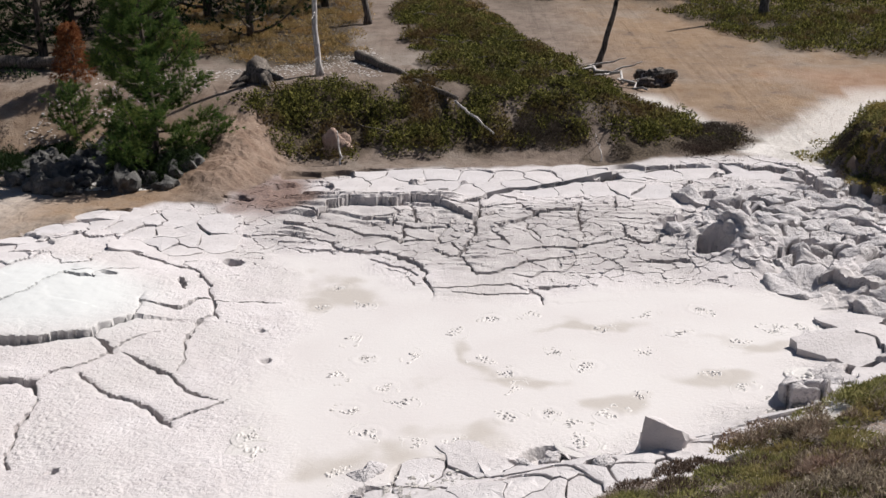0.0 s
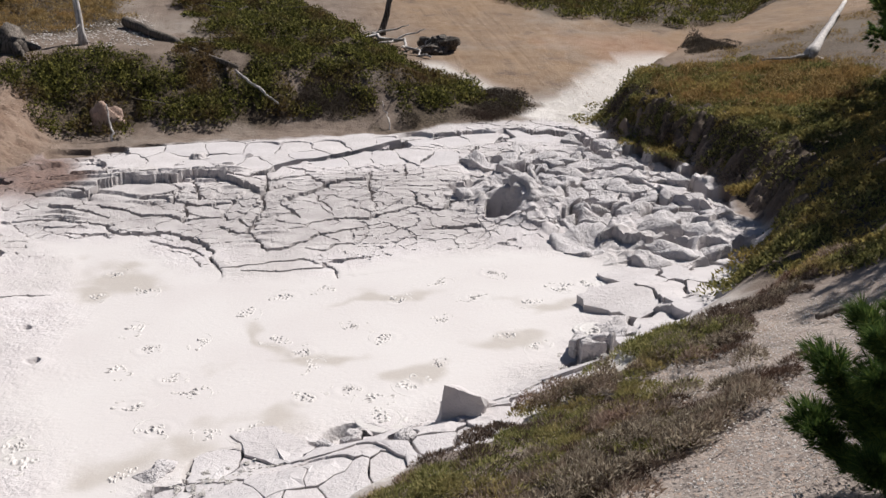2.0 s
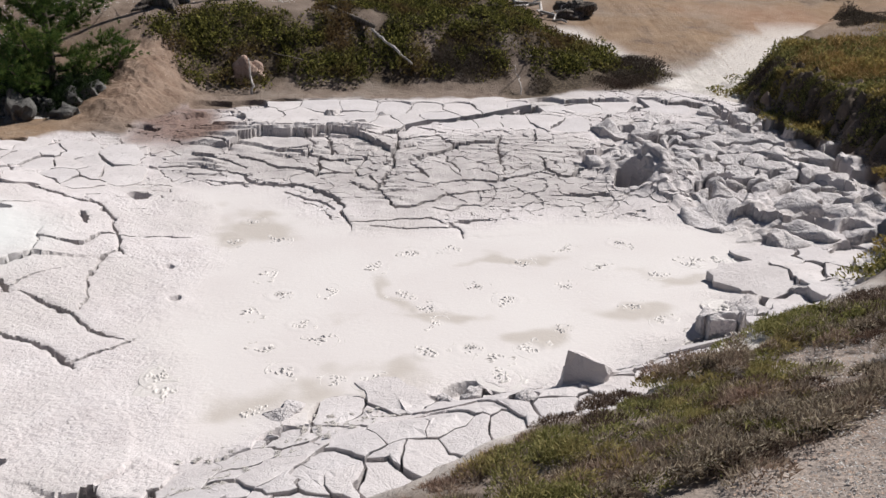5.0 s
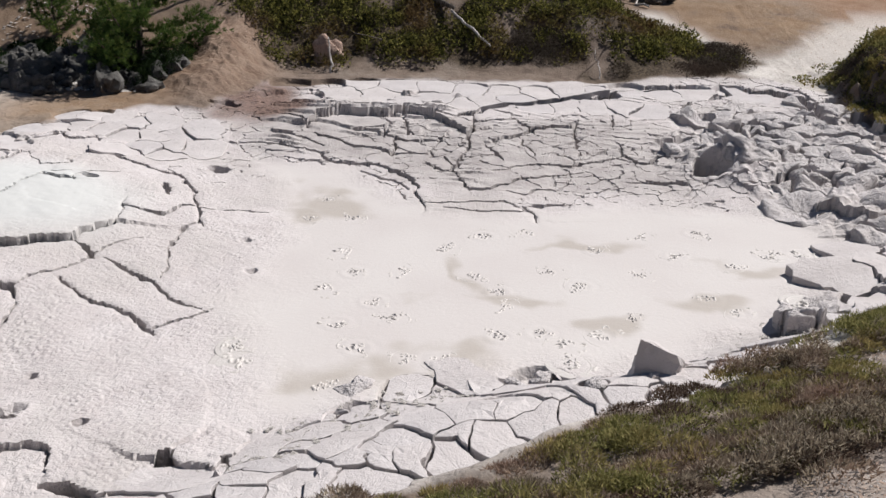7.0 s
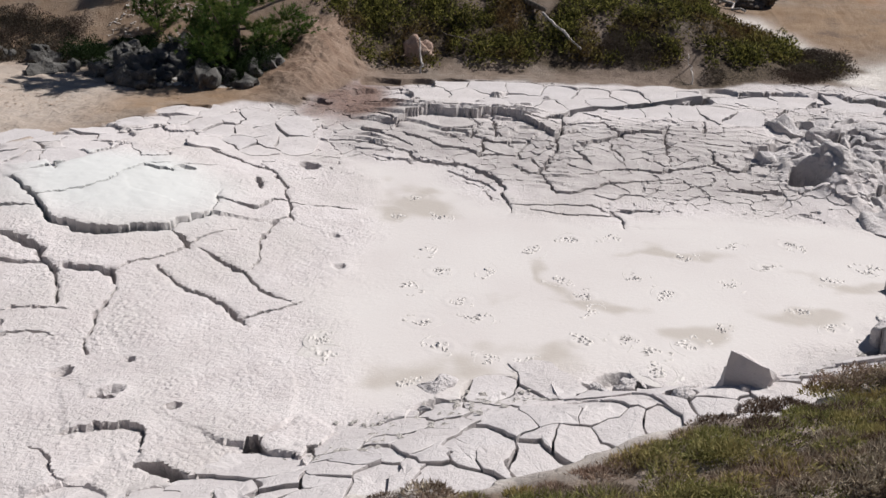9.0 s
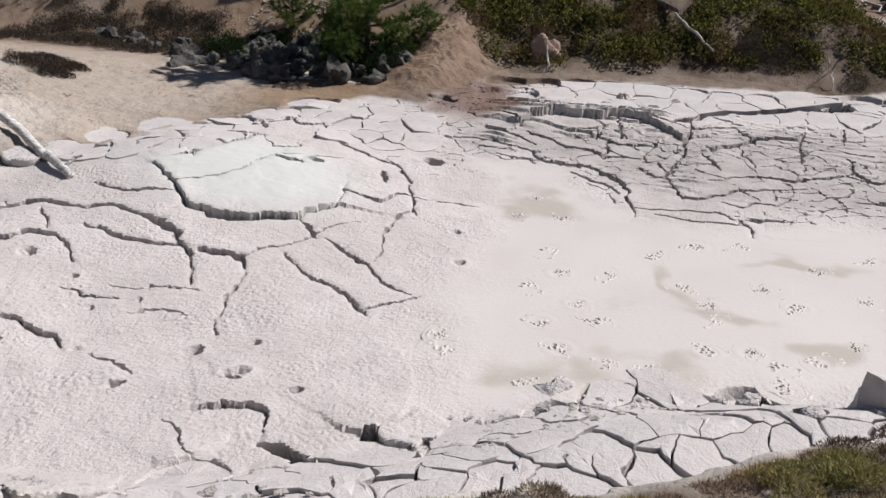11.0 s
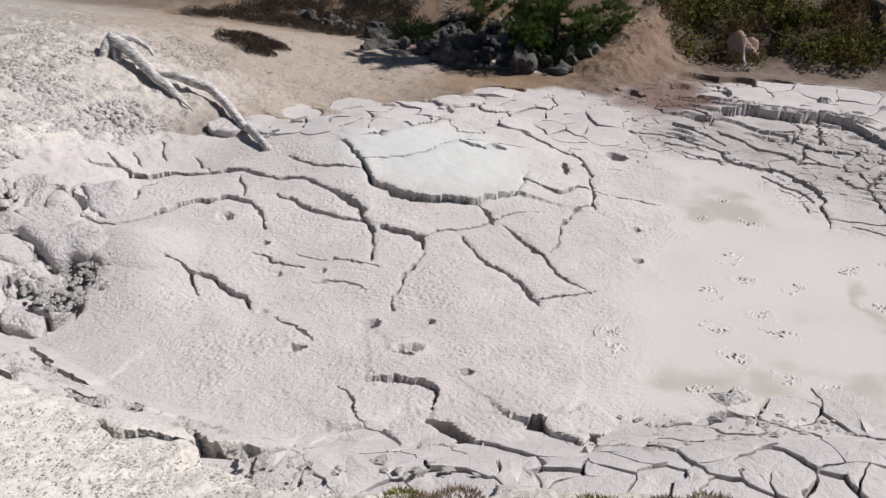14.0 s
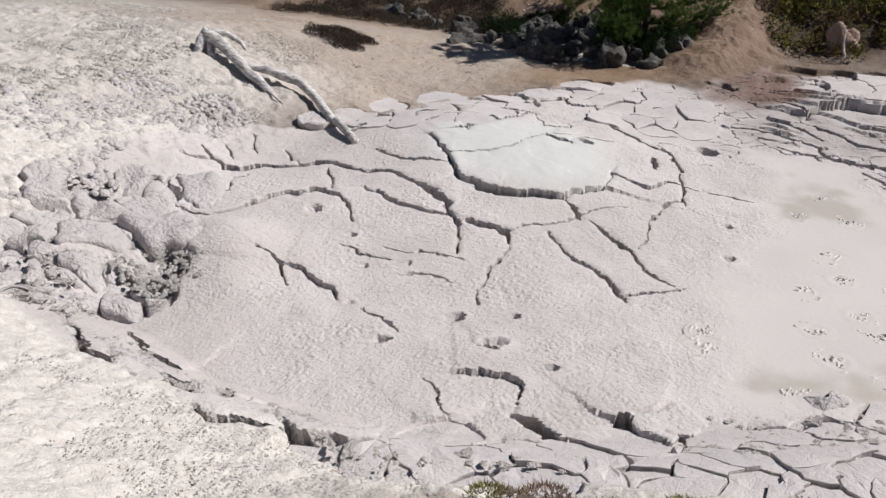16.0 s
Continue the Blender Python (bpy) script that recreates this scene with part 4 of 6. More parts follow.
def tube(path, radii, sides=9, rough=0.12, seed=0, caps=True):
    """Verts and faces of a tapered, slightly lumpy round bar along a path."""
    rng = np.random.default_rng(seed)
    path = np.array(path, float)
    verts, faces = [], []
    ridge = rng.uniform(-1, 1, sides)
    side = None
    for k, p in enumerate(path):
        d = path[min(k + 1, len(path) - 1)] - path[max(k - 1, 0)]
        d /= np.linalg.norm(d)
        ref = np.array([0, 0, 1.0]) if abs(d[2]) < 0.9 else np.array([1.0, 0, 0])
        side = np.cross(d, ref) if side is None else side - d * np.dot(side, d)
        side /= np.linalg.norm(side)
        up = np.cross(side, d)
        for j in range(sides):
            a = 2 * math.pi * j / sides
            r = radii[k] * (1 + rough * (0.8 * ridge[j] + 0.45 * rng.uniform(-1, 1)))
            verts.append(p + r * (math.cos(a) * side + math.sin(a) * up))
    for k in range(len(path) - 1):
        for j in range(sides):
            a, b = k * sides + j, k * sides + (j + 1) % sides
            faces.append((a, b, b + sides, a + sides))
    if caps:
        faces.append(tuple(range(sides))[::-1])
        faces.append(tuple(range((len(path) - 1) * sides, len(path) * sides)))
    return verts, faces


def bent(start, end, steps, wave, seed):
    """A path from start to end that wanders."""
    rng = np.random.default_rng(seed)
    a, b = np.array(start, float), np.array(end, float)
    return [a + (b - a) * t + wave * math.sin(math.pi * t) * rng.normal(size=3) * np.array([1, 1, 0.6]) for t in np.linspace(0, 1, steps)]


def join(*pieces):
    verts, faces = [], []
    for v, f in pieces:
        n = len(verts)
        verts += list(v)
        faces += [tuple(i + n for i in face) for face in f]
    return verts, faces


def lump(size, seed, detail=3, rough=0.25, flat=0.0):
    """Verts and faces of an irregular stone."""
    bm = bmesh.new()
    bmesh.ops.create_icosphere(bm, subdivisions=detail, radius=1)
    off = Vector((seed * 7.13, seed * 3.7, seed * 1.9))
    for v in bm.verts:
        n = v.co.copy()
        k = 1 + rough * (noise.noise(n * 1.3 + off) * 1.6 + 0.6 * abs(noise.noise(n * 3.1 + off)) + 0.25 * noise.noise(n * 7 + off))
        cell = noise.cell(n * 1.7 + off) * rough * 0.35
        v.co = Vector((n.x * size[0], n.y * size[1], n.z * size[2])) * (k + cell)
        if flat and v.co.z > flat * size[2]:
            v.co.z = flat * size[2] + 0.2 * (v.co.z - flat * size[2])
    bm.verts.index_update()
    verts, faces = [v.co.copy() for v in bm.verts], [tuple(v.index for v in f.verts) for f in bm.faces]
    bm.free()
    return verts, faces


def unit(v):
    return v / np.maximum(np.linalg.norm(v, axis=-1, keepdims=True), 1e-9)


def blades(points, directions, count, length, width, spread, seed):
    """Thin pointed leaves, count from each point, fanned about its direction."""
    rng = np.random.default_rng(seed)
    p, d = np.repeat(points, count, 0), np.repeat(directions, count, 0)
    n = len(p)
    d = unit(d + spread * rng.normal(size=(n, 3)))
    across = unit(np.cross(d, rng.normal(size=(n, 3))))
    size = length * rng.uniform(0.6, 1.25, (n, 1))
    w = width * rng.uniform(0.7, 1.3, (n, 1))
    verts = np.stack([p - across * w * 0.6, p + across * w * 0.6, p + d * size], 1)
    return verts.reshape(-1, 3), np.arange(3 * n).reshape(n, 3)


def in_outline(count, outline, rng, edge=0.3, seed=0):
    """Random places inside an outline whose edge is ragged."""
    xs, ys = [p[0] for p in outline], [p[1] for p in outline]
    out = np.zeros((0, 2))
    while len(out) < count:
        p = np.stack([rng.uniform(min(xs) - 0.5, max(xs) + 0.5, count * 2), rng.uniform(min(ys) - 0.5, max(ys) + 0.5, count * 2)], 1)
        d = outline_distance(p[:, 0], p[:, 1], outline) + edge * 2 * fractal(p[:, 0], p[:, 1], 1.1, 3, seed)
        out = np.concatenate([out, p[d < 0]])
    return out[:count]


RIM_LINE = [(-9.6, 6.3), (-8.9, 5.6), (-8.0, 5.3), (-7.0, 5.2), (-6.0, 5.15), (-5.0, 5.15), (-4.0, 5.2)]


def scattered(outline, spacing, seed):
    """Places in an outline, none closer together than spacing."""
    rng, out = np.random.default_rng(seed), []
    for x, y in in_outline(1500, outline, rng, 0.1, seed):
        if all((x - a) ** 2 + (y - b) ** 2 > spacing ** 2 for a, b in out):
            out.append((float(x), float(y)))
    return out


CLODS = [p for k, p in enumerate(scattered(ZONE_CLODS, 0.29, 3)) if (k * 7919) % 100 < 52 and math.hypot(p[0] - 5.2, p[1] - 16.0) > 1.0 and math.hypot(p[0] - 6.6, p[1] - 14.75) > 0.45]
CLODS_FRONT = [p for p in CLODS if p[0] + 0.35 * (p[1] - 14) < 8.2]
CLODS_BACK = [p for p in CLODS if p not in CLODS_FRONT and float(outline_distance(p[0], p[1], POOL)) < -0.35
              and min(float(segment_distance(*p, *a, *b)) for a, b in zip(CRACKS_LONG[2][3], CRACKS_LONG[2][3][1:])) > 0.22]
BLOCKS = [(-10.0, 7.95), (-9.25, 7.75), (-10.75, 7.2), (-9.75, 6.85), (-9.85, 9.0)]
PILLARS = [(4.97, 10.62), (4.58, 10.28), (4.72, 9.95), (4.4, 9.98), (5.1, 10.95)]
CRUMBS = [p for p in scattered(ZONE_CRUMBS, 0.33, 8) if math.hypot(p[0] + 8.8, p[1] - 7.4) > 0.7 and all(math.hypot(p[0] - a, p[1] - b) > 0.42 for a, b in BLOCKS)]
bits = np.random.default_rng(4)
RIM_BITS = []
for (ax, ay), (bx, by) in [*zip(RIM_LINE, RIM_LINE[1:]), *zip(RIM_FRONT, RIM_FRONT[1:]), *zip(RIM_FRONT_RIGHT, RIM_FRONT_RIGHT[1:])]:
    n = max(1, int(math.hypot(bx - ax, by - ay) / 0.27))
    RIM_BITS += [(float(ax + (bx - ax) * k / n + bits.normal() * 0.07), float(ay + (by - ay) * k / n + bits.normal() * 0.08)) for k in range(n)]
SHORE_X, SHORE_Y = (-4.1, -2.1, 0.2, 3.1, 5.8, 8.3, 9.5), (20.9, 21.35, 21.7, 21.95, 22.35, 22.8, 22.9)
CLEAR = [line for _, _, _, line in CRACKS_LONG]
PLATE_BEDS = ((PLATES_NEAR + PLATES_NEAR_LEFT, 0.42, 0.14), (PLATES_FAR, 0.55, 0.12), (PLATES_BAND, 0.4, 0.1), (PLATES_RIGHT, 0.45, 0.2),
              (CLODS, 0.34, 0.26), (CRUMBS, 0.35, 0.14))


# ---- the ground: one sheet from the pool to the horizon ----
def axis(stretches, far_low, far_high):
    """Even steps within each stretch (low, high, step), growing steps out to the far ends."""
    mid = np.concatenate([np.arange(low, high, step) for low, high, step in stretches])
    out = []
    for start, end, sign, step in ((mid[0], far_low, -1, stretches[0][2]), (mid[-1], far_high, 1, stretches[-1][2])):
        line, p = [], start
        while (end - p) * sign > 0:
            step *= 1.09 if step < 0.25 else 1.2
            p += sign * step
            line.append(p)
        out.append(line)
    return np.array(out[0][::-1] + list(mid) + out[1])


def build_ground():
    xs = axis(((-19.0, -11.6, 0.05), (-11.6, 10.3, 0.029)), -900, 900)
    ys = axis(((3.0, 4.4, 0.045), (4.4, 15.0, 0.029), (15.0, 22.6, 0.034)), -900, 1200)
    x, y = np.meshgrid(xs, ys)
    dp, dl = outline_distance(x, y, POOL), outline_distance(x, y, LIQUID)
    wobble = fractal(x, y, 0.9, 4, 5)
    z = np.where(dp < 0, pool_floor(x, y, dp, dl), land(x, y) + mound(x, y, dp))
    mud = smooth(0.5 - (dp + 0.35 * wobble) / 0.25)
    wet = smooth(0.5 - (dl + 0.5 * wobble + 0.1) / 0.7)
    wet *= 1 - smooth((-1.3 - 0.2 * (y - 8) + 0.6 * wobble - x) / 1.2)
    slick = smooth(1.6 - 1.3 * np.hypot((x + 6.3) / 1.9, (y - 12.9) / 1.6))
    z, shift, tint = relief(x, y, z, dp, dl, mud, wet, slick)
    ny, nx = x.shape
    idx = np.arange(nx * ny, dtype=np.int32).reshape(ny, nx)
    quads = np.stack([idx[:-1, :-1], idx[:-1, 1:], idx[1:, 1:], idx[1:, :-1]], -1).reshape(-1, 4)
    me = bpy.data.meshes.new("ground")
    me.vertices.add(nx * ny)
    me.vertices.foreach_set("co", np.stack([x + shift[1], y + shift[2], z], -1).astype(np.float32).ravel())
    me.loops.add(quads.size)
    me.loops.foreach_set("vertex_index", quads.ravel())
    me.polygons.add(len(quads))
    me.polygons.foreach_set("loop_start", np.arange(0, quads.size, 4, dtype=np.int32))
    me.polygons.foreach_set("use_smooth", np.ones(len(quads), bool))
    me.update()
    for name, values in dict(mud=mud, wet=wet, slick=slick, **tint).items():
        me.attributes.new(name, "FLOAT", "POINT").data.foreach_set("value", np.broadcast_to(values, x.shape).astype(np.float32).ravel())
    me.set_sharp_from_angle(angle=radians(38))
    me.materials.append(GROUND)
    return tagged(new("ground", me), "pale cracked mud pool in sandy thermal ground", "ground", kind="structure")


ground = build_ground()


# ---- plates of dried mud round the pool ----
def cell(centre, others, radius):
    """The part of a disc round centre that is nearer to it than to the others."""
    poly = [(centre[0] + radius * math.cos(a), centre[1] + radius * math.sin(a)) for a in (2 * math.pi * k / 14 for k in range(14))]
    for ox, oy in others:
        nx, ny = ox - centre[0], oy - centre[1]
        if 0 < nx * nx + ny * ny < 4 * radius * radius:
            c = nx * (ox + centre[0]) / 2 + ny * (oy + centre[1]) / 2
            cut = []
            for (ax, ay), (bx, by) in zip(poly, poly[1:] + poly[:1]):
                da, db = ax * nx + ay * ny - c, bx * nx + by * ny - c
                if da <= 0:
                    cut.append((ax, ay))
                if da * db < 0:
                    t = da / (da - db)
                    cut.append((ax + t * (bx - ax), ay + t * (by - ay)))
            poly = cut
    return poly


def stand_clear(ring, centre, gap):
    """Pushes the rim of a plate back from the long cracks, to the side on which its middle lies."""
    ring = ring.copy()
    if centre[1] > 17:
        ring[:, 1] = np.minimum(ring[:, 1], np.interp(ring[:, 0], SHORE_X, SHORE_Y) + 0.08 * fractal(ring[:, 0], ring[:, 1], 0.5, 3, 9))
    for line in CLEAR:
        best, pick = np.full(len(ring), 9.0), np.zeros(len(ring), int)
        for k, ((ax, ay), (bx, by)) in enumerate(zip(line, line[1:])):
            d = segment_distance(ring[:, 0], ring[:, 1], ax, ay, bx, by)
            pick, best = np.where(d < best, k, pick), np.minimum(best, d)
        home = int(np.argmin([float(segment_distance(centre[0], centre[1], *a, *b)) for a, b in zip(line, line[1:])]))
        for k in np.where(best < 0.8)[0]:
            (ax, ay), (bx, by) = line[pick[k]], line[pick[k] + 1]
            (cx, cy), (ex, ey) = line[home], line[home + 1]
            n = np.array([ay - by, bx - ax]) / math.hypot(bx - ax, by - ay)
            m = np.array([cy - ey, ex - cx])
            sign = 1 if np.dot(m, np.array(centre) - (cx, cy)) > 0 else -1
            off = sign * float(np.dot(n, ring[k] - (ax, ay)))
            if off < gap and best[k] < max(0.8, abs(off) * 1.05):
                ring[k] += sign * n * (gap - off)
    return ring


def clod(centre, others, radius, gap, thick, parent, rng, lift=0.1, tilt=0.1, round_off=0.2, jag=0.3, raised=0.0, rough=0.1, low=0.0):
    """A rounded, pitted lump of mud that fills its cell."""
    poly = cell(centre, others, radius * rng.uniform(0.8, 1.15))
    if len(poly) < 3:
        return
    ring = []
    for (ax, ay), (bx, by) in zip(poly, poly[1:] + poly[:1]):
        n = max(1, round(math.hypot(bx - ax, by - ay) / 0.07))
        ring += [(ax + (bx - ax) * k / n, ay + (by - ay) * k / n) for k in range(n)]
    ring = np.array(ring)
    ring = 0.4 * ring + 0.3 * (np.roll(ring, 2, 0) + np.roll(ring, -2, 0))
    ring += jag * np.stack([fractal(ring[:, 0], ring[:, 1], 0.5, 3, 7, 0.45), fractal(ring[:, 0], ring[:, 1], 0.5, 3, 17, 0.45)], 1)
    ring = stand_clear(ring, centre, 0.11)
    c = ring.mean(0)
    out = ring - c
    reach = np.maximum(np.linalg.norm(out, axis=1, keepdims=True), 0.05)
    out = out * np.maximum(0.4, 1 - gap * rng.uniform(0.4, 1.3) / 2 / reach)
    slope, up = rng.normal(size=2) * tilt, raised + lift * rng.uniform(-1, 1)
    rows = []
    profile = ((0.9, -thick), (1.0, -0.8 * round_off), (0.99, -0.45 * round_off), (0.93, -0.2 * round_off), (0.82, -0.06 * round_off), (0.64, 0), (0.42, 0.02), (0.2, 0.02))
    every = np.concatenate([out * scale for scale, _ in profile]) + c
    ground_heights = np.minimum(height(every[:, 0], every[:, 1]), low or 0.62).reshape(len(profile), -1)
    for (scale, dz), floor_z in zip(profile, ground_heights):
        p = out * scale
        wx, wy = p[:, 0] + c[0], p[:, 1] + c[1]
        bumps = fractal(wx, wy + 1.2 * dz, 0.5, 3, 23, 0.42)
        z = floor_z + up + dz + p @ slope + (0 if dz <= -thick else rough * (1.6 * bumps - 0.9 * np.maximum(0, fractal(wx, wy, 0.45, 2, 29, 0.4))))
        p = p * (1 + 0.4 * rough / reach * fractal(wx + 2 * dz, wy, 0.35, 2, 43, 0.4)[:, None])
        rows.append(np.stack([p[:, 0], p[:, 1], z], 1))
    n = len(ring)
    base = float(ground_heights[-1].mean())
    verts = np.concatenate(rows + [rows[-1].mean(0, keepdims=True)])
    verts[:, 2] -= base
    last = len(rows) - 1
    faces = [(r * n + k, r * n + (k + 1) % n, (r + 1) * n + (k + 1) % n, (r + 1) * n + k) for r in range(last) for k in range(n)]
    faces += [(last * n + k, last * n + (k + 1) % n, (last + 1) * n) for k in range(n)]
    ob = mesh_object("mud_clod", verts, faces, CLOD_MUD, parent)
    ob.data.set_sharp_from_angle(angle=radians(70))
    ob.location = (c[0], c[1], base)
    return ob


def plate(centre, others, radius, gap, thick, parent, rng, bulge=0.006, tilt=0.03, lift=0.015, jag=0.15, level=None):
    poly = cell(centre, others, radius * rng.uniform(0.8, 1.15))
    if len(poly) < 3:
        return
    ring = []
    for (ax, ay), (bx, by) in zip(poly, poly[1:] + poly[:1]):
        n = max(1, round(math.hypot(bx - ax, by - ay) / 0.1))
        ring += [(ax + (bx - ax) * k / n, ay + (by - ay) * k / n) for k in range(n)]
    ring = np.array(ring)
    ring += jag * np.stack([fractal(ring[:, 0], ring[:, 1], 0.5, 4, 7, 0.65), fractal(ring[:, 0], ring[:, 1], 0.5, 4, 17, 0.65)], 1)
    ring = stand_clear(ring, centre, 0.11)
    c = ring.mean(0)
    out = ring - c
    reach = np.maximum(np.linalg.norm(out, axis=1, keepdims=True), 0.05)
    g = gap * rng.uniform(0.3, 1.4) * np.clip(1 + 2.2 * fractal(ring[:, 0], ring[:, 1], 0.3, 2, 27), 0.15, 3)[:, None]
    outline = out * np.maximum(0.3, 1 - g / 2 / reach)
    slope, up = rng.normal(size=2) * tilt, lift * rng.uniform(-1, 1)

    def layer(scale, dz):
        p = outline * scale
        wx, wy = p[:, 0] + c[0], p[:, 1] + c[1]
        z = (np.minimum(height(wx, wy), 0.62) if level is None else level + 0.25 * np.minimum(height(wx, wy), 0.8)) + up + dz + p @ slope
        return np.stack([p[:, 0], p[:, 1], z], 1)

    base = min(float(height(c[0], c[1])), 0.62)
    n = len(ring)
    inner = 1 - 0.007 / reach.mean()
    rows = [layer(0.98, -thick), layer(1.0, -0.004), layer(inner, 0.0), layer(0.55, bulge)]
    verts = np.concatenate(rows + [rows[-1].mean(0, keepdims=True) + [[0, 0, bulge * 0.4]]])
    verts[:, 2] -= base
    faces = [(r * n + k, r * n + (k + 1) % n, (r + 1) * n + (k + 1) % n, (r + 1) * n + k) for r in range(3) for k in range(n)]
    faces += [(3 * n + k, 3 * n + (k + 1) % n, 4 * n) for k in range(n)]
    ob = mesh_object("mud_plate", verts, faces, MUD, parent, flat=True)
    ob.location = (c[0], c[1], base)
    return ob


EVERY_SEED = PLATES_NEAR + PLATES_NEAR_LEFT + PLATES_FAR + PLATES_BAND + PLATES_RIGHT + CLODS + CRUMBS + RIM_BITS + BLOCKS + PILLARS


def crust(name, label, seeds, radius, gap, thick, seed, maker=plate, **more):
    holder = empty(name, (0, 0, 0), label, "mud crust", kind="structure")
    rng = np.random.default_rng(seed)
    for s in seeds:
        maker(s, [o for o in EVERY_SEED if o != s and abs(o[0] - s[0]) + abs(o[1] - s[1]) < 3], radius, gap, thick, holder, rng, **more)


crust("mud_crust_near", "pale grey mud crust broken into flat plates along the bank", PLATES_NEAR + PLATES_NEAR_LEFT, 0.62, 0.034, 0.25, 1, lift=0.025, jag=0.2)
crust("mud_crust_far", "pale mud crust cracked into plates under the shrub bank", [p for p in PLATES_FAR if p[0] > -2.5], 0.85, 0.035, 0.18, 2, lift=0.02, tilt=0.02)
crust("mud_crust_band", "small pale mud plates curling round the dome", PLATES_BAND, 0.55, 0.04, 0.18, 4, lift=0.03, tilt=0.05, jag=0.22)
crust("mud_crust_right", "thick white mud blocks split by wide cracks", PLATES_RIGHT, 0.66, 0.07, 0.7, 5, lift=0.06, jag=0.3, tilt=0.06, level=0.11)
crust("mud_clods", "lumpy grey mud clods with deep dark gaps", CLODS_FRONT, 0.5, 0.012, 0.6, 6, clod, raised=0.05, tilt=0.05, lift=0.12, round_off=0.2, jag=0.4, rough=0.2)
crust("mud_crust_corner", "pale broken mud plates heaped in the corner", CLODS_BACK, 0.55, 0.03, 0.5, 8, clod, raised=0.02, tilt=0.06, lift=0.06, round_off=0.06, jag=0.4, rough=0.09)
crust("mud_crumbs", "rounded pale mud lumps round the vent", CRUMBS, 0.4, 0.02, 0.3, 7, clod, tilt=0.12, lift=0.08, round_off=0.12, jag=0.5, rough=0.16, low=0.9)
crust("mud_rim_left", "crumbling mud blocks along the edge of the flat", RIM_BITS, 0.28, 0.03, 0.3, 9, clod, tilt=0.1, lift=0.04, round_off=0.08, jag=0.4, rough=0.08)
crust("mud_blocks", "swollen flat-topped mud blocks standing beside the vent", BLOCKS, 0.6, 0.03, 0.6, 12, clod, raised=0.16, tilt=0.08, lift=0.05, round_off=0.2, jag=0.4, rough=0.1, low=0.9)
crust("mud_pillars", "upright broken mud pillars at the edge of the wet mud", PILLARS, 0.25, 0.05, 0.7, 13, clod, raised=0.2, tilt=0.2, lift=0.14, round_off=0.12, jag=0.45, rough=0.14)

crust("mud_disc", "loose round mud disc lying under the fallen log", [(-10.16, 12.46)], 0.4, 0.02, 0.2, 14, clod, raised=0.12, tilt=0.03, lift=0.02, round_off=0.07, jag=0.2, rough=0.04, low=1.2)
hood = mesh_object("mud_hood", *lump((0.4, 0.36, 0.22), 23, 4, 0.45), CLOD_MUD)
hood.location, hood.rotation_euler = (5.78, 16.3, ground_z(5.78, 16.3) - 0.02), (0.0, 0.2, 0.3)
tagged(hood, "lumpy mud hood hanging over a dark hollow", "mud hood")


# ---- plants ----
def shrub_mat(name, outline, clumps, leaves, size, tall, material, seed, label, category="shrubs", upright=0.6, width=0.45, edge=0.5, spread=0.7, wide=0.32, gaps=0.0):
    """A mat of low plants: clumps of leaves that follow the ground. Uncountable."""
    rng = np.random.default_rng(seed)
    c = in_outline(clumps, outline, rng, edge, seed)
    for bx, by, br in BARE_EARTH:
        c = c[np.hypot(c[:, 0] - bx, 0.7 * (c[:, 1] - by)) > br * rng.uniform(0.6, 1.2, len(c))]
    clumps = len(c)
    if gaps:
        c = c[fractal(c[:, 0], c[:, 1], 1.3, 3, seed + 40) < gaps]
        clumps = len(c)
    h = tall * np.clip(0.55 + 1.3 * fractal(c[:, 0], c[:, 1], 1.3, 3, seed + 5), 0.2, 1.4) * rng.uniform(0.7, 1.2, clumps)
    k = rng.integers(0, clumps, leaves)
    a, r = rng.uniform(0, 2 * math.pi, leaves), np.sqrt(rng.uniform(0, 1, leaves))
    w = wide * rng.uniform(0.6, 1.3, clumps)[k]
    x, y = c[k, 0] + r * w * np.cos(a), c[k, 1] + r * w * np.sin(a)
    top = np.sqrt(np.maximum(0.02, 1 - r * r))
    z = height(x, y) + h[k] * top * rng.uniform(0.45, 1.0, leaves)
    d = np.stack([r * np.cos(a), r * np.sin(a), upright + 0 * r], 1)
    v, f = blades(np.stack([x, y, z], 1), unit(d), 1, size, size * width, spread, seed)
    return tagged(array_object(name, v, f, material), label, category, kind="stuff")


shrub_mat("hill_shrubs", HILL_SHRUBS, 1500, 135000, 0.085, 0.46, HILL_LEAVES, 1, "low olive-green mat shrubs covering the far bank", gaps=0.55)
shrub_mat("dark_heather", HEATHER, 150, 24000, 0.06, 0.34, DARK_HEATH, 21, "dark brown heather at the foot of the shrub bank", "heath", 0.8, 0.25, 0.2, gaps=0.2)
shrub_mat("heather_patch", [(1.9, 22.85), (3.7, 22.85), (3.75, 23.6), (2.9, 24.0), (2.1, 23.7)], 90, 15000, 0.06, 0.4, DARK_HEATH, 25, "dark brown heather among the green shrubs", "heath", 0.8, 0.25, 0.15)
shrub_mat("bank_foot_shrubs", [(9.9, 14.3), (10.35, 16), (10.45, 18), (10.15, 20), (9.75, 21.6), (10.2, 22.9), (11.4, 23.5), (11.2, 22), (11.4, 20), (11.6, 18), (11.5, 16), (10.8, 14.2)], 330, 36000, 0.07, 0.36, BANK_LEAVES, 26, "golden-green shrubs tumbling down the face of the bank", gaps=0.3, wide=0.26)
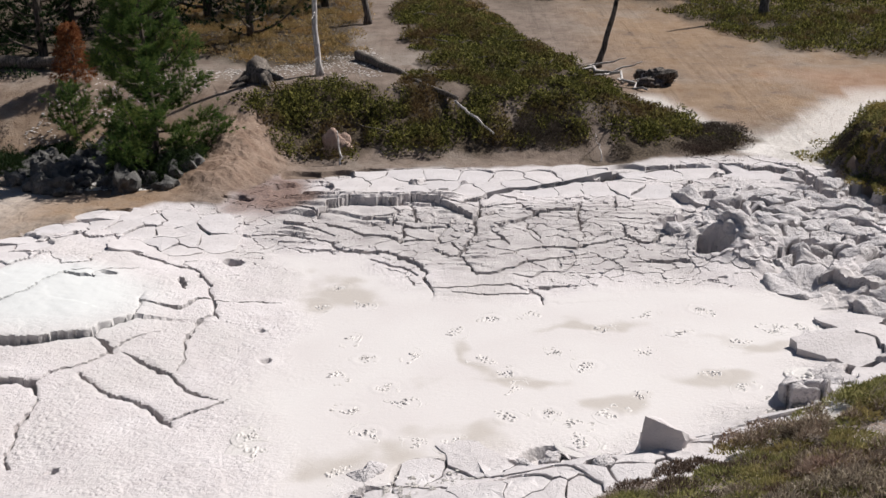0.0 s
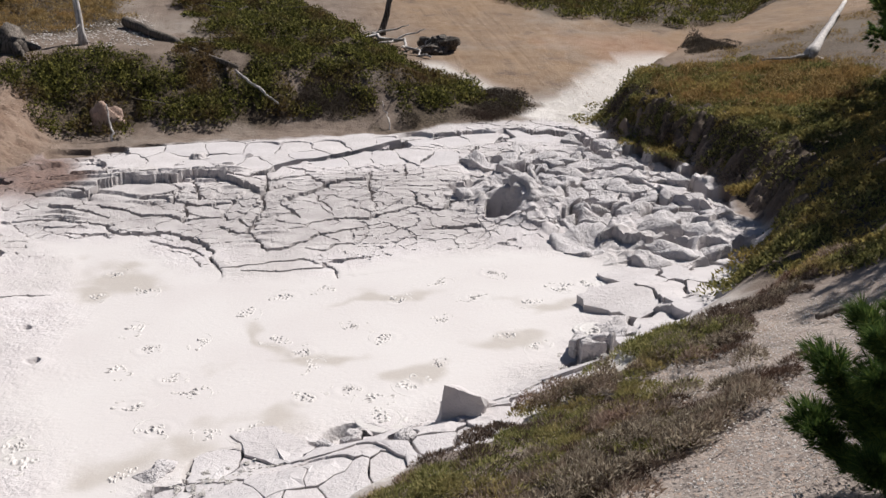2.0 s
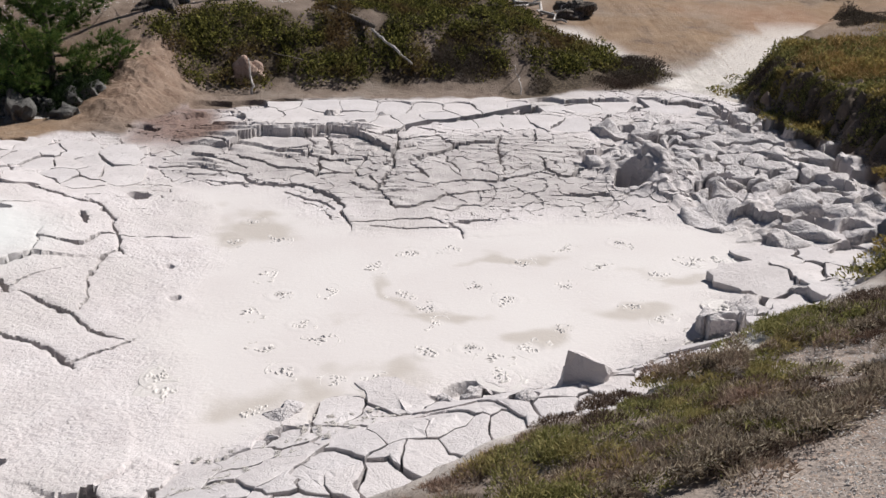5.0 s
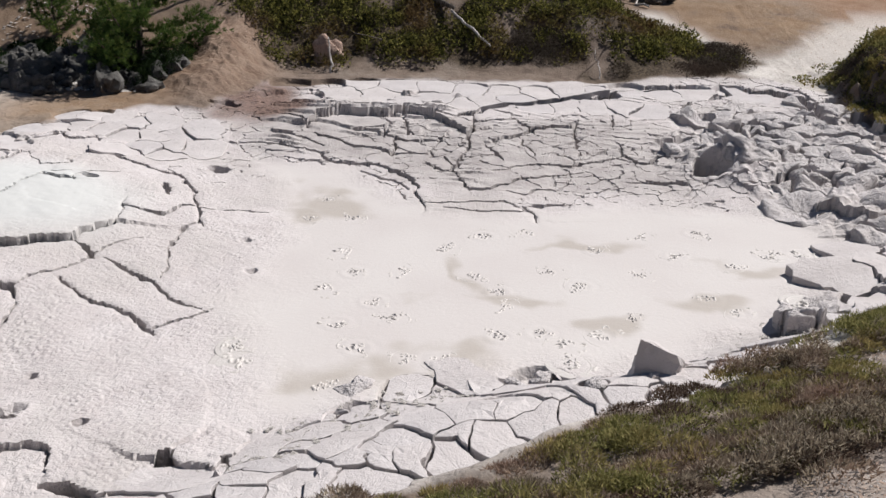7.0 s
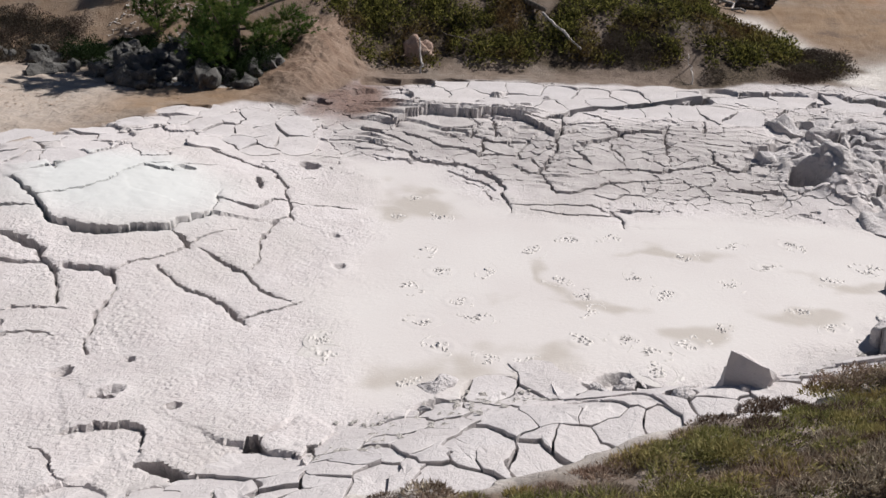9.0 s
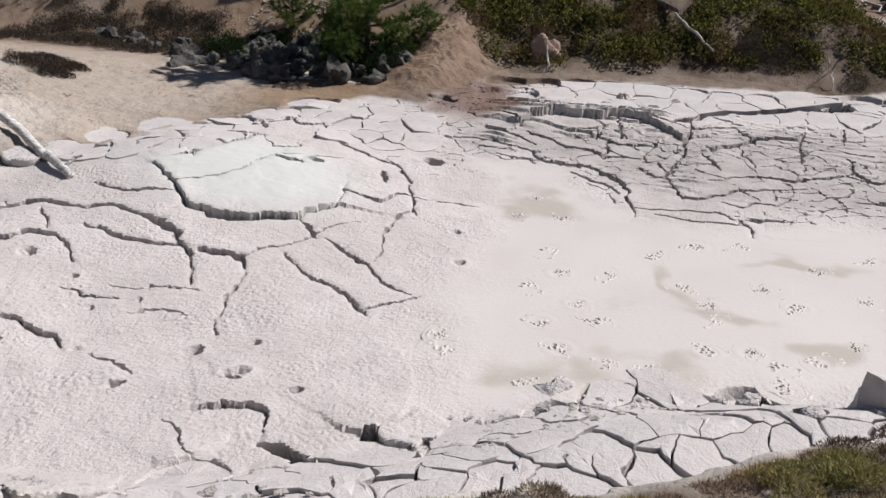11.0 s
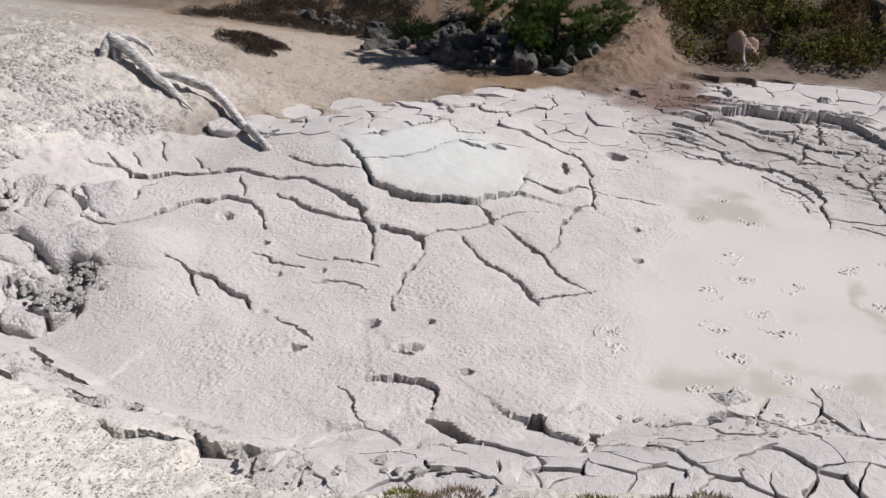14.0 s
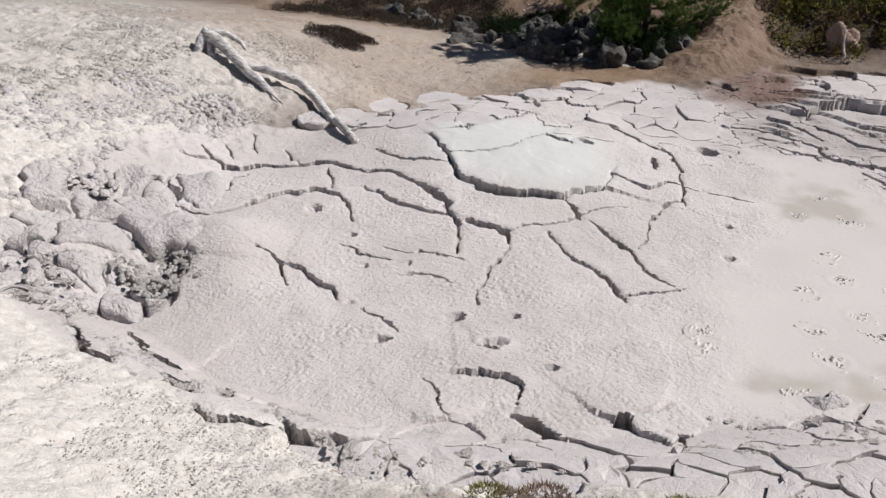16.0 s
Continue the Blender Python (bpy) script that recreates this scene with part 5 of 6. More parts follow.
shrub_mat("bank_foot_heather", [(9.85, 14.3), (10.25, 16), (10.3, 18), (10.05, 20), (9.7, 21.6), (10.1, 22.9), (10.9, 23.3), (10.7, 21), (10.9, 18), (10.9, 16), (10.5, 14.2)], 200, 22000, 0.06, 0.3, DARK_HEATH, 27, "dark dead heather at the foot of the bank", "heath", 0.8, 0.25, 0.15)
shrub_mat("hill_grass", HILL_GRASS, 700, 45000, 0.14, 0.3, DRY_GRASS, 2, "dry golden-brown grass on the hillside", "grass", 1.2, 0.12)
shrub_mat("far_grass", [(3.2, 36.5), (1.0, 45.0), (-1.5, 45.0), (-1.2, 36.0), (1.0, 33.0)], 160, 9000, 0.16, 0.25, DRY_GRASS, 3, "dry rusty grass at the top of the shrub bank", "grass", 1.2, 0.12)
shrub_mat("bank_shrubs", BANK_SHRUBS, 950, 95000, 0.075, 0.32, BANK_LEAVES, 4, "golden-green shrubs along the curved bank", gaps=0.5, wide=0.32)
shrub_mat("near_heath", NEAR_HEATH, 260, 60000, 0.055, 0.2, HEATH_LEAVES, 5, "grey-brown heath with bare sprigs on gravelly ground", "heath", 1.1, 0.17, 0.35, 0.5, 0.17, gaps=0.07)
shrub_mat("near_green_heath", NEAR_HEATH, 190, 44000, 0.055, 0.24, GREEN_HEATH, 6, "green heath tufts on the near bank", "heath", 1.1, 0.18, 0.45, 0.5, 0.18, gaps=0.13)
shrub_mat("near_brown_heath", NEAR_HEATH, 190, 34000, 0.05, 0.19, BROWN_HEATH, 28, "dark reddish-brown heath on the near bank", "heath", 1.0, 0.18, 0.35, 0.5, 0.18, gaps=0.06)
shrub_mat("grey_bush", [(4.2, 8.2), (4.55, 8.05), (4.85, 8.3), (4.7, 8.65), (4.35, 8.6)], 22, 7000, 0.06, 0.34, GREEN_HEATH, 29, "grey-green sprig bush at the edge of the crust", "bush", 1.0, 0.16, 0.05, 0.6, 0.16)
shrub_mat("bank_grass", [(10.8, 22.6), (12.0, 22.9), (14.0, 22.7), (15.6, 20.8), (14.8, 18.0), (12.6, 18.1), (11.2, 19.4), (10.6, 21.0)], 300, 26000, 0.13, 0.3, DRY_GRASS, 15, "dry golden grass on top of the curved bank", "grass", 1.2, 0.12)
shrub_mat("bank_top_grass", BANK_TOP, 260, 16000, 0.1, 0.14, DRY_GRASS, 18, "thin dry grass on the brown bank top", "grass", 1.2, 0.12)
shrub_mat("brown_heather", [(-13.3, 16.3), (-13.6, 17.4), (-12.9, 17.7), (-12.4, 17.3), (-12.2, 16.4), (-12.7, 16.1)], 38, 16000, 0.055, 0.26, DARK_HEATH, 16, "dark brown heather patch on the sand", "heath", 0.8, 0.2, 0.5, wide=0.26)
shrub_mat("sand_shrubs", [(-17.5, 21.3), (-15.0, 20.6), (-12.4, 20.3), (-11.0, 21.2), (-11.5, 23.0), (-17.0, 24.0)], 260, 60000, 0.07, 0.5, DARK_HEATH, 17, "grey-brown scrub behind the tan sand", "shrubs", 0.8, 0.2, 0.6)
# Dark leaf mat added in place of the hollow's shade.
shrub_mat("hollow_heather", [(14.0, 25.2), (15.0, 25.0), (15.6, 26.2), (14.8, 26.8), (14.1, 26.2)], 40, 12000, 0.06, 0.45, DARK_HEATH, 22, "dark leaf mat standing in for a shaded hollow beside the pale channel", "heath", 0.8, 0.25, 0.15)
# Scrub and undergrowth below take the needle green that has shade painted in.
shrub_mat("boulder_scrub", [(-11.2, 20.9), (-8.6, 19.9), (-6.4, 19.7), (-5.9, 20.8), (-6.2, 21.8), (-8.0, 22.8), (-10.6, 22.8)], 230, 46000, 0.08, 0.7, SHADE_TONED_NEEDLES, 23, "dark scrub between the boulders under the pine", "shrubs", 0.8, 0.22, 0.3, gaps=0.2)
shrub_mat("woodland_floor", [(-19, 27), (-7, 25.5), (-8, 30), (-13, 44), (-24, 44)], 260, 12000, 0.12, 0.3, SHADE_TONED_NEEDLES, 7, "dark undergrowth under the pines", "undergrowth")
shrub_mat("far_undergrowth", [(1.5, 45.5), (30, 43), (34, 52), (0, 54)], 420, 26000, 0.2, 0.5, SHADE_TONED_NEEDLES, 8, "dark green undergrowth at the wood's edge", "undergrowth", wide=0.6)
shrub_mat("far_meadow", FAR_MEADOW, 800, 60000, 0.16, 0.4, HILL_LEAVES, 9, "olive meadow strip across the sandy wash", "grass", 1.0, 0.25, wide=0.5)


def pine(place, tall, spread, seed, material=NEEDLES, tufts=1500, label="", bare=0.04, group="", name="pine_tree", blade=0.14, thin=0.0):
    """A young pine: trunk, curved limbs that turn up at the tips, needles in tufts along them."""
    rng = np.random.default_rng(seed)
    top = empty(name, place, label, "tree", group)
    lean = rng.normal(size=2) * 0.03 * tall
    trunk = [np.array([lean[0] * t * t, lean[1] * t * t, tall * t - 0.15]) for t in np.linspace(0, 1, 9)]
    r0 = 0.016 * tall + 0.02
    mesh_object("trunk", *tube(trunk, [r0 * (1 - 0.92 * t) for t in np.linspace(0, 1, 9)], 9, 0.08, seed), BARK, top)
    n = int(13 * tall / 2.2) + 16
    for k in range(n):
        t = bare + (0.97 - bare) * (k + rng.uniform(0, 0.8)) / n
        start = np.array([lean[0] * t * t, lean[1] * t * t, tall * t - 0.15])
        az = k * 2.4 + rng.uniform(-0.5, 0.5)
        reach = spread * (1 - t) ** 0.75 * rng.uniform(0.55, 1.15) + 0.10
        rise = rng.uniform(0.15, 0.5) + 0.5 * t
        path = []
        for s in np.linspace(0, 1, 6):
            path.append(start + np.array([math.cos(az) * reach * s, math.sin(az) * reach * s, reach * (0.05 * s + rise * s * s)]))
        limb = mesh_object("limb", *tube(path, [0.02 * reach * (1 - 0.8 * s) + 0.004 for s in np.linspace(0, 1, 6)], 5, 0.1, seed + k), BARK, top)
        path = np.array(path)
        per = max(6, int(tufts * reach / (spread * n * 0.55)))
        s = 1 - rng.uniform(0, 1, per) ** 1.6 * 0.85
        at = path[0] + (path[-1] - path[0]) * s[:, None]
        at[:, 2] = start[2] + reach * (0.05 * s + rise * s * s)
        off = rng.normal(size=(per, 3)) * 0.065 * reach * np.array([1, 1, 0.7]) * (0.4 + s[:, None])
        way = unit(np.array([math.cos(az) * 0.7, math.sin(az) * 0.7, 0.75]) + 0.9 * off / (0.1 * reach + 0.02))
        v, f = blades(at + off, way, 22, blade, thin or (0.0095 if blade < 0.145 else 0.03), 0.36, seed * 100 + k)
        array_object("foliage", v, f, material, limb)
    return top


def at(x, y, dz=0.0):
    return (x, y, ground_z(x, y) + dz)


pine(at(-7.0, 21.3), 5.6, 1.8, 5, tufts=6500, label="young green pine rooted among dark boulders by the mud")
pine(at(-9.7, 23.2), 1.6, 0.9, 8, tufts=600, label="small bushy green pine beside the boulders")
pine(at(2.97, 3.2), 0.9, 0.55, 9, tufts=4200, label="dark green pine sapling on the gravel bank", bare=0.02, blade=0.075, thin=0.0045)
pine(at(16.3, 17.7), 8.5, 2.1, 10, tufts=4600, label="dark pine at the edge of the grassy bank", blade=0.17)
pine(at(13.3, 13.5), 6.2, 2.2, 12, tufts=4200, label="bushy pine above the curved bank", blade=0.17)
pine(at(9.9, 9.7), 5.4, 1.5, 13, tufts=3600, label="short bushy pine on the bank", blade=0.12)
# Wood pines wear the needle colour darkened to stand for their shade.
dark = pine(at(-9.5, 29.5), 8.5, 2.3, 11, SHADE_TONED_NEEDLES, 1000, "tall shaded pine at the edge of the wood", 0.03, "pines of the wood", blade=0.17)
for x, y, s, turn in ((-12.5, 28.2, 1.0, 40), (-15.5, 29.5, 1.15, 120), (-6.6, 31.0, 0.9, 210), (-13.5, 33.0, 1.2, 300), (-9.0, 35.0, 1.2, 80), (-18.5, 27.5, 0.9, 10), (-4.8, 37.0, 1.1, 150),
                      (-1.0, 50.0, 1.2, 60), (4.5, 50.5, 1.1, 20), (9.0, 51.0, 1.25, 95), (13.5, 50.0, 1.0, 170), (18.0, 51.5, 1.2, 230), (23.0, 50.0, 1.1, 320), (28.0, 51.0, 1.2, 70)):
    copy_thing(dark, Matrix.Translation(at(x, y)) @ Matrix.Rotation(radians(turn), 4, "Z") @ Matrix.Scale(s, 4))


# ---- dead wood ----
def snag(place, tall, radius, seed, material, label, branches=7, lean=(0, 0), low=0.1):
    rng = np.random.default_rng(seed)
    top = empty("dead_tree", place, label, "dead tree")
    steps = np.linspace(0, 1, 12)
    path = [np.array([lean[0] * t + 0.02 * rng.normal(), lean[1] * t + 0.02 * rng.normal(), tall * t - 0.15]) for t in steps]
    flare = [radius * (1 - 0.75 * t) * (1.5 if t == 0 else 1.0) for t in steps]
    mesh_object("trunk", *tube(path, flare, 10, 0.12, seed), material, top)
    for k in range(branches):
        t = rng.uniform(low, 0.95)
        a = rng.uniform(0, 2 * math.pi)
        start = np.array([lean[0] * t, lean[1] * t, tall * t - 0.15])
        length = rng.uniform(0.25, 0.9)
        end = start + np.array([math.cos(a), math.sin(a), rng.uniform(-0.35, 0.35)]) * length
        mesh_object("branch", *tube(bent(start, end, 5, 0.05, seed + k), [0.016, 0.013, 0.01, 0.007, 0.004], 5, 0.1, k), material, top)
    return top


def fallen(start, end, radii, seed, material, label, wave=0.06, branches=(), name="fallen_log", lie=None):
    """A log from start to end, with side branches given as (where along it, direction, length, radius)."""
    top = empty(name, start, label, "log")
    path = bent(start, end, 12, wave, seed)
    if lie:
        path = [np.array([p[0], p[1], ground_z(p[0], p[1]) + float(np.interp(k / 11, np.linspace(0, 1, len(lie)), lie))]) for k, p in enumerate(path)]
    path = [p - np.array(start) for p in path]
    mesh_object("trunk", *tube(path, list(np.interp(np.linspace(0, 1, 12), np.linspace(0, 1, len(radii)), radii)), 11, 0.16, seed), material, top)
    for k, (t, way, length, r) in enumerate(branches):
        p = path[min(11, int(t * 11))]
        q = p + np.array(way) / np.linalg.norm(way) * length
        mesh_object("branch", *tube(bent(p, q, 6, 0.05, seed + k), [r * (1 - 0.75 * s) for s in np.linspace(0, 1, 6)], 7, 0.15, k), material, top)
    return top


def on(x, y, dz):
    return (x, y, ground_z(x, y) + dz)


snag(at(-3.67, 26.3), 5.5, 0.1, 3, SILVER_WOOD, "bleached white dead pine trunk standing on the bank", 9, (-0.12, 0.1))
snag(at(-2.8, 33.6), 5.5, 0.13, 4, DARK_WOOD, "grey dead trunk leaning among fallen branches", 6, (-0.5, 0.2))
snag(at(5.4, 31.9), 4.5, 0.13, 5, DARK_WOOD, "dark dead tree leaning over the sandy wash", 5, (1.15, 0.3), 0.3)
snag(at(14.2, 40.6), 6.0, 0.22, 6, DARK_WOOD, "dark bare trunk at the wood's edge", 4, (-0.3, 0.2))
fallen(on(-2.7, 28.3, 0.14), on(0.35, 24.2, 0.3), [0.16, 0.15, 0.1, 0.06], 11, DARK_WOOD, "dark fallen log lying down the bank")
old_log = empty("fallen_log", (-13.5, 13.4, ground_z(-13.5, 13.4)), "silver weathered log lying from sand onto mud", "log")


def log_path(*waypoints):
    """A smooth path through waypoints (x, y, clearance over the ground), from the log's base."""
    out = []
    for t in np.linspace(0, len(waypoints) - 1, 4 * len(waypoints)):
        x, y, dz = (float(np.interp(t, range(len(waypoints)), [w[k] for w in waypoints])) for k in range(3))
        out.append(np.array([x, y, ground_z(x, y) + dz]) - np.array(old_log.location))
    return out


def log_part(name, radii, seed, *waypoints):
    path = log_path(*waypoints)
    r = np.interp(np.linspace(0, 1, len(path)), np.linspace(0, 1, len(radii)), radii)
    mesh_object(name, *tube(path, list(0.72 * r), 12, 0.16, seed), LOG_WOOD, old_log)


log_part("trunk", [0.2, 0.16, 0.13, 0.12, 0.1], 1, (-13.55, 13.4, 0.28), (-13.05, 13.28, 0.26), (-12.5, 13.08, 0.2), (-12.1, 12.9, 0.16), (-11.8, 12.87, 0.12), (-11.5, 12.75, 0.07))
log_part("trunk", [0.07, 0.12, 0.13, 0.115, 0.11, 0.1, 0.09], 2, (-12.2, 13.0, 0.2), (-11.85, 13.15, 0.26), (-11.5, 13.2, 0.26), (-11.2, 13.3, 0.25), (-10.7, 13.1, 0.2), (-10.1, 12.7, 0.16), (-9.4, 12.15, 0.12), (-8.85, 11.75, 0.07))
log_part("branch", [0.06, 0.04, 0.025, 0.01], 3, (-12.0, 12.85, 0.12), (-11.6, 12.75, 0.1), (-11.15, 12.62, 0.06), (-10.95, 12.55, 0.02))
log_part("branch", [0.1, 0.08, 0.06, 0.03], 4, (-13.5, 13.45, 0.34), (-13.2, 13.6, 0.36), (-12.9, 13.66, 0.28), (-12.75, 13.6, 0.2))
log_part("root", [0.2, 0.17, 0.13, 0.08], 5, (-13.5, 13.42, 0.34), (-13.55, 13.25, 0.18), (-13.5, 13.08, 0.05), (-13.48, 13.0, -0.05))
log_part("root", [0.15, 0.1, 0.05], 6, (-13.4, 13.35, 0.2), (-13.25, 13.15, 0.06), (-13.1, 13.05, -0.04))
log_part("branch", [0.05, 0.04, 0.03], 7, (-9.1, 11.95, 0.1), (-8.95, 12.1, 0.22), (-8.85, 12.12, 0.24))
fallen(on(15.4, 21.7, 0.2), on(20.5, 27.4, 0.4), [0.17, 0.11, 0.09, 0.08, 0.06], 13, SILVER_WOOD, "bleached fallen trunk with a dark broken root end", 0.012,
       ((0.05, (-1, 0.2, -0.12), 1.3, 0.06), (0.1, (-0.6, -0.5, -0.1), 0.6, 0.08), (0.0, (0.5, -0.6, -0.2), 0.5, 0.1)))
fallen(on(12.6, 21.2, 0.08), on(14.4, 20.6, 0.06), [0.07, 0.06, 0.04], 14, DARK_WOOD, "thin dark stick on the dry bank", 0.03)
fallen(on(5.0, 31.0, 0.25), on(6.5, 28.6, 0.1), [0.08, 0.06, 0.045, 0.03], 15, SILVER_WOOD, "pale twisted roots of the dead tree", 0.15,
       ((0.05, (0.8, -0.4, 0.25), 1.3, 0.05), (0.1, (-0.8, -0.5, 0.05), 1.2, 0.05), (0.2, (0.3, -1, 0.1), 1.3, 0.045), (0.3, (0.9, -0.1, 0.35), 1.1, 0.04), (0.45, (-0.7, -0.6, 0.0), 0.9, 0.04), (0.6, (0.9, -0.3, 0.3), 0.8, 0.035), (0.7, (-0.2, -0.9, 0.1), 0.8, 0.03), (0.8, (0.6, 0.3, 0.6), 0.6, 0.025)), "root_tangle")
fallen(on(-14.5, 27.2, 0.2), on(-10.8, 26.8, 0.25), [0.2, 0.18, 0.15], 16, DARK_WOOD, "grey log in the shade of the wood")
fallen(on(0.3, 24.1, 0.3), on(1.3, 23.1, 0.22), [0.035, 0.04, 0.03], 17, SILVER_WOOD, "pale dead stick lying on the shrubs", 0.03)
fallen(on(-2.62, 21.95, -0.05), on(-2.72, 22.35, 0.75), [0.03, 0.025, 0.014], 18, SILVER_WOOD, "thin pale stick standing at the mud's edge", 0.03, (), "dead_stick")
fallen(on(4.05, 22.3, -0.05), on(3.9, 22.7, 0.5), [0.016, 0.012, 0.006], 19, SILVER_WOOD, "thin dry twig at the mud's edge", 0.06, (), "dead_stick")
fallen(on(5.5, 7.1, 0.05), on(5.9, 7.15, 0.05), [0.03, 0.035, 0.02], 20, DARK_WOOD, "short dark stick on the gravel", 0.01, (), "dead_stick")

stump = empty("tree_stump", at(-5.3, 25.7), "dark rotten stump on the sandy bank", "stump")
mesh_object("stump_wood", *tube([(0, 0, -0.2), (0.02, 0, 0.2), (0.0, 0.05, 0.42), (0.1, 0, 0.5)], [0.48, 0.4, 0.36, 0.28], 13, 0.25, 2), DARK_WOOD, stump)
for k in range(5):
    a = k * 1.3
    mesh_object("root", *tube(bent((0.3 * math.cos(a), 0.3 * math.sin(a), 0.15), (1.0 * math.cos(a), 1.0 * math.sin(a), -0.12), 6, 0.06, k), [0.13, 0.11, 0.09, 0.07, 0.05, 0.03], 7, 0.2, k), DARK_WOOD, stump)

red = empty("dead_bush", at(-10.4, 25.2), "rust-red dead young pine", "bush")
mesh_object("trunk", *tube([(0, 0, -0.1), (0.05, 0, 0.8), (-0.05, 0, 1.7)], [0.05, 0.04, 0.015], 7, 0.1, 1), DARK_WOOD, red)
rng = np.random.default_rng(77)
t = rng.uniform(0, 1, 900)
a = rng.uniform(0, 2 * math.pi, 900)
r = 0.62 * np.sqrt(rng.uniform(0, 1, 900)) * (1.05 - 0.75 * t)
v, f = blades(np.stack([r * np.cos(a), r * np.sin(a), 0.15 + 1.6 * t], 1), unit(np.stack([np.cos(a), np.sin(a), -0.5 + 0 * a], 1)), 6, 0.15, 0.016, 0.6, 77)
array_object("foliage", v, f, RED_NEEDLES, red)

# ---- stones ----
rng = np.random.default_rng(55)
for k, (x, y) in enumerate(scattered([(-10.6, 20.6), (-8.8, 19.8), (-7.6, 19.4), (-6.2, 19.5), (-5.8, 20.3), (-6.6, 21.6), (-8.2, 22.6), (-10.2, 22.0)], 0.42, 21)
                         + [(-9.2, 19.5), (-9.9, 19.9), (-10.6, 20.0), (-11.1, 19.7), (-8.5, 19.2), (-11.6, 20.6), (-12.6, 20.9), (-13.6, 21.6), (-12.2, 21.7), (-14.6, 22.0), (-11.2, 21.6)]):
    w = rng.uniform(0.16, 0.42)
    ob = mesh_object("boulder", *lump((w, w * rng.uniform(0.6, 0.9), w * rng.uniform(0.6, 1.0)), k + 2, 3, 0.6), GREY_STONE, flat=True)
    ob.location = at(x, y, w * 0.2)
    ob.rotation_euler = (0, 0, rng.uniform(0, 6))
    tagged(ob, "dark grey craggy boulder at the foot of the pine", "rock", "boulders under the pine")
# Dark lump added where the roots leave a shaded hollow.
clump = mesh_object("hollow_lump", *lump((0.6, 0.4, 0.36), 44, 4, 0.45), DARK_WOOD, flat=True)
clump.location = at(7.0, 29.7, 0.08)
tagged(clump, "dark brown lump standing in for a shaded hollow by dead roots", "root clump")
stone = mesh_object("flat_stone", *lump((0.36, 0.2, 0.5), 31, 4, 0.3), SCAR_EARTH)
stone.location = at(-2.8, 22.75, 0.08)
tagged(stone, "pinkish bare stone showing through the shrubs", "rock")
# the slab that stands on edge in the near rim
wedge = [(-0.24, -0.02, -0.3), (0.2, -0.16, -0.3), (0.3, 0.1, -0.3), (-0.16, 0.22, -0.3), (-0.15, 0.08, 0.34), (0.1, -0.06, 0.2), (0.28, 0.1, -0.02), (-0.06, 0.2, 0.28)]
bm = bmesh.new()
vs = [bm.verts.new(p) for p in wedge]
for q in ((0, 1, 5, 4), (1, 2, 6, 5), (2, 3, 7, 6), (3, 0, 4, 7), (4, 5, 6, 7), (3, 2, 1, 0)):
    bm.faces.new([vs[i] for i in q])
bmesh.ops.subdivide_edges(bm, edges=bm.edges[:], cuts=5, use_grid_fill=True)
for p in bm.verts:
    p.co += 0.09 * noise.noise_vector(p.co * 3) + 0.035 * noise.noise_vector(p.co * 10)
me = bpy.data.meshes.new("mud_slab")
bm.to_mesh(me)
bm.free()
me.materials.append(MUD)
slab = new("mud_slab", me)
slab.location, slab.scale = (2.29, 8.13, 0.6), (1.4, 1.1, 1.02)
tagged(slab, "broken mud slab standing on edge with a shaded face", "mud slab")


# ---- loose stones and twigs, uncountable ----
def pebbles(name, outline, count, size, material, seed, label, edge=0.4, lumpy=False):
    rng = np.random.default_rng(seed)
    p = in_outline(count, outline, rng, edge, seed)
    s = size * rng.uniform(0.35, 1.0, (count, 1)) ** 1.5 * rng.uniform(0.6, 1.4, (count, 3))
    a = rng.uniform(0, 6.3, count)
    corner = np.array([(1, 0, 0), (0, 1, 0), (-1, 0, 0), (0, -1, 0), (0.1, 0.1, 0.36)], float)
    tri = np.array([(0, 1, 4), (1, 2, 4), (2, 3, 4), (3, 0, 4)])
    if lumpy:
        ring = [(math.cos(k * math.pi / 3), math.sin(k * math.pi / 3)) for k in range(6)]
        corner = np.array([(a, b, -0.1) for a, b in ring] + [(0.72 * a, 0.72 * b, 0.42) for a, b in ring] + [(0, 0, 0.55)], float)
        tri = np.array([t for k in range(6) for t in ((k, (k + 1) % 6, 6 + k), ((k + 1) % 6, 6 + (k + 1) % 6, 6 + k), (6 + k, 6 + (k + 1) % 6, 12))])
    v = corner[None] * s[:, None] * rng.uniform(0.7, 1.2, (count, len(corner), 1))
    c, d = np.cos(a)[:, None], np.sin(a)[:, None]
    v = np.stack([v[..., 0] * c - v[..., 1] * d, v[..., 0] * d + v[..., 1] * c, v[..., 2]], -1)
    v += np.stack([p[:, 0], p[:, 1], height(p[:, 0], p[:, 1]) + (-0.12 if lumpy else 0.1) * s[:, 2]], -1)[:, None]
    f = (tri[None] + len(corner) * np.arange(count)[:, None, None]).reshape(-1, 3)
    return tagged(array_object(name, v.reshape(-1, 3), f, material), label, "pebbles", kind="stuff")


SLOPE_LEFT = [(-16, 3), (-12.0, 5.5), (-10.9, 8.0), (-10.9, 11.2), (-9.9, 12.8), (-12.0, 15.5), (-22, 17), (-22, 5)]
SLOPE_NEAR = [(-16, 2.5), (-11, 5.8), (-9.2, 5.0), (-7.0, 4.6), (-4.0, 4.6), (-2.2, 4.6), (-2.2, 3.0), (-8, 1.8)]
pebbles("rubble_slope", SLOPE_LEFT, 55000, 0.03, SLOPE_STONE, 1, "pale crumbs of dry earth on the slope", 0.8)
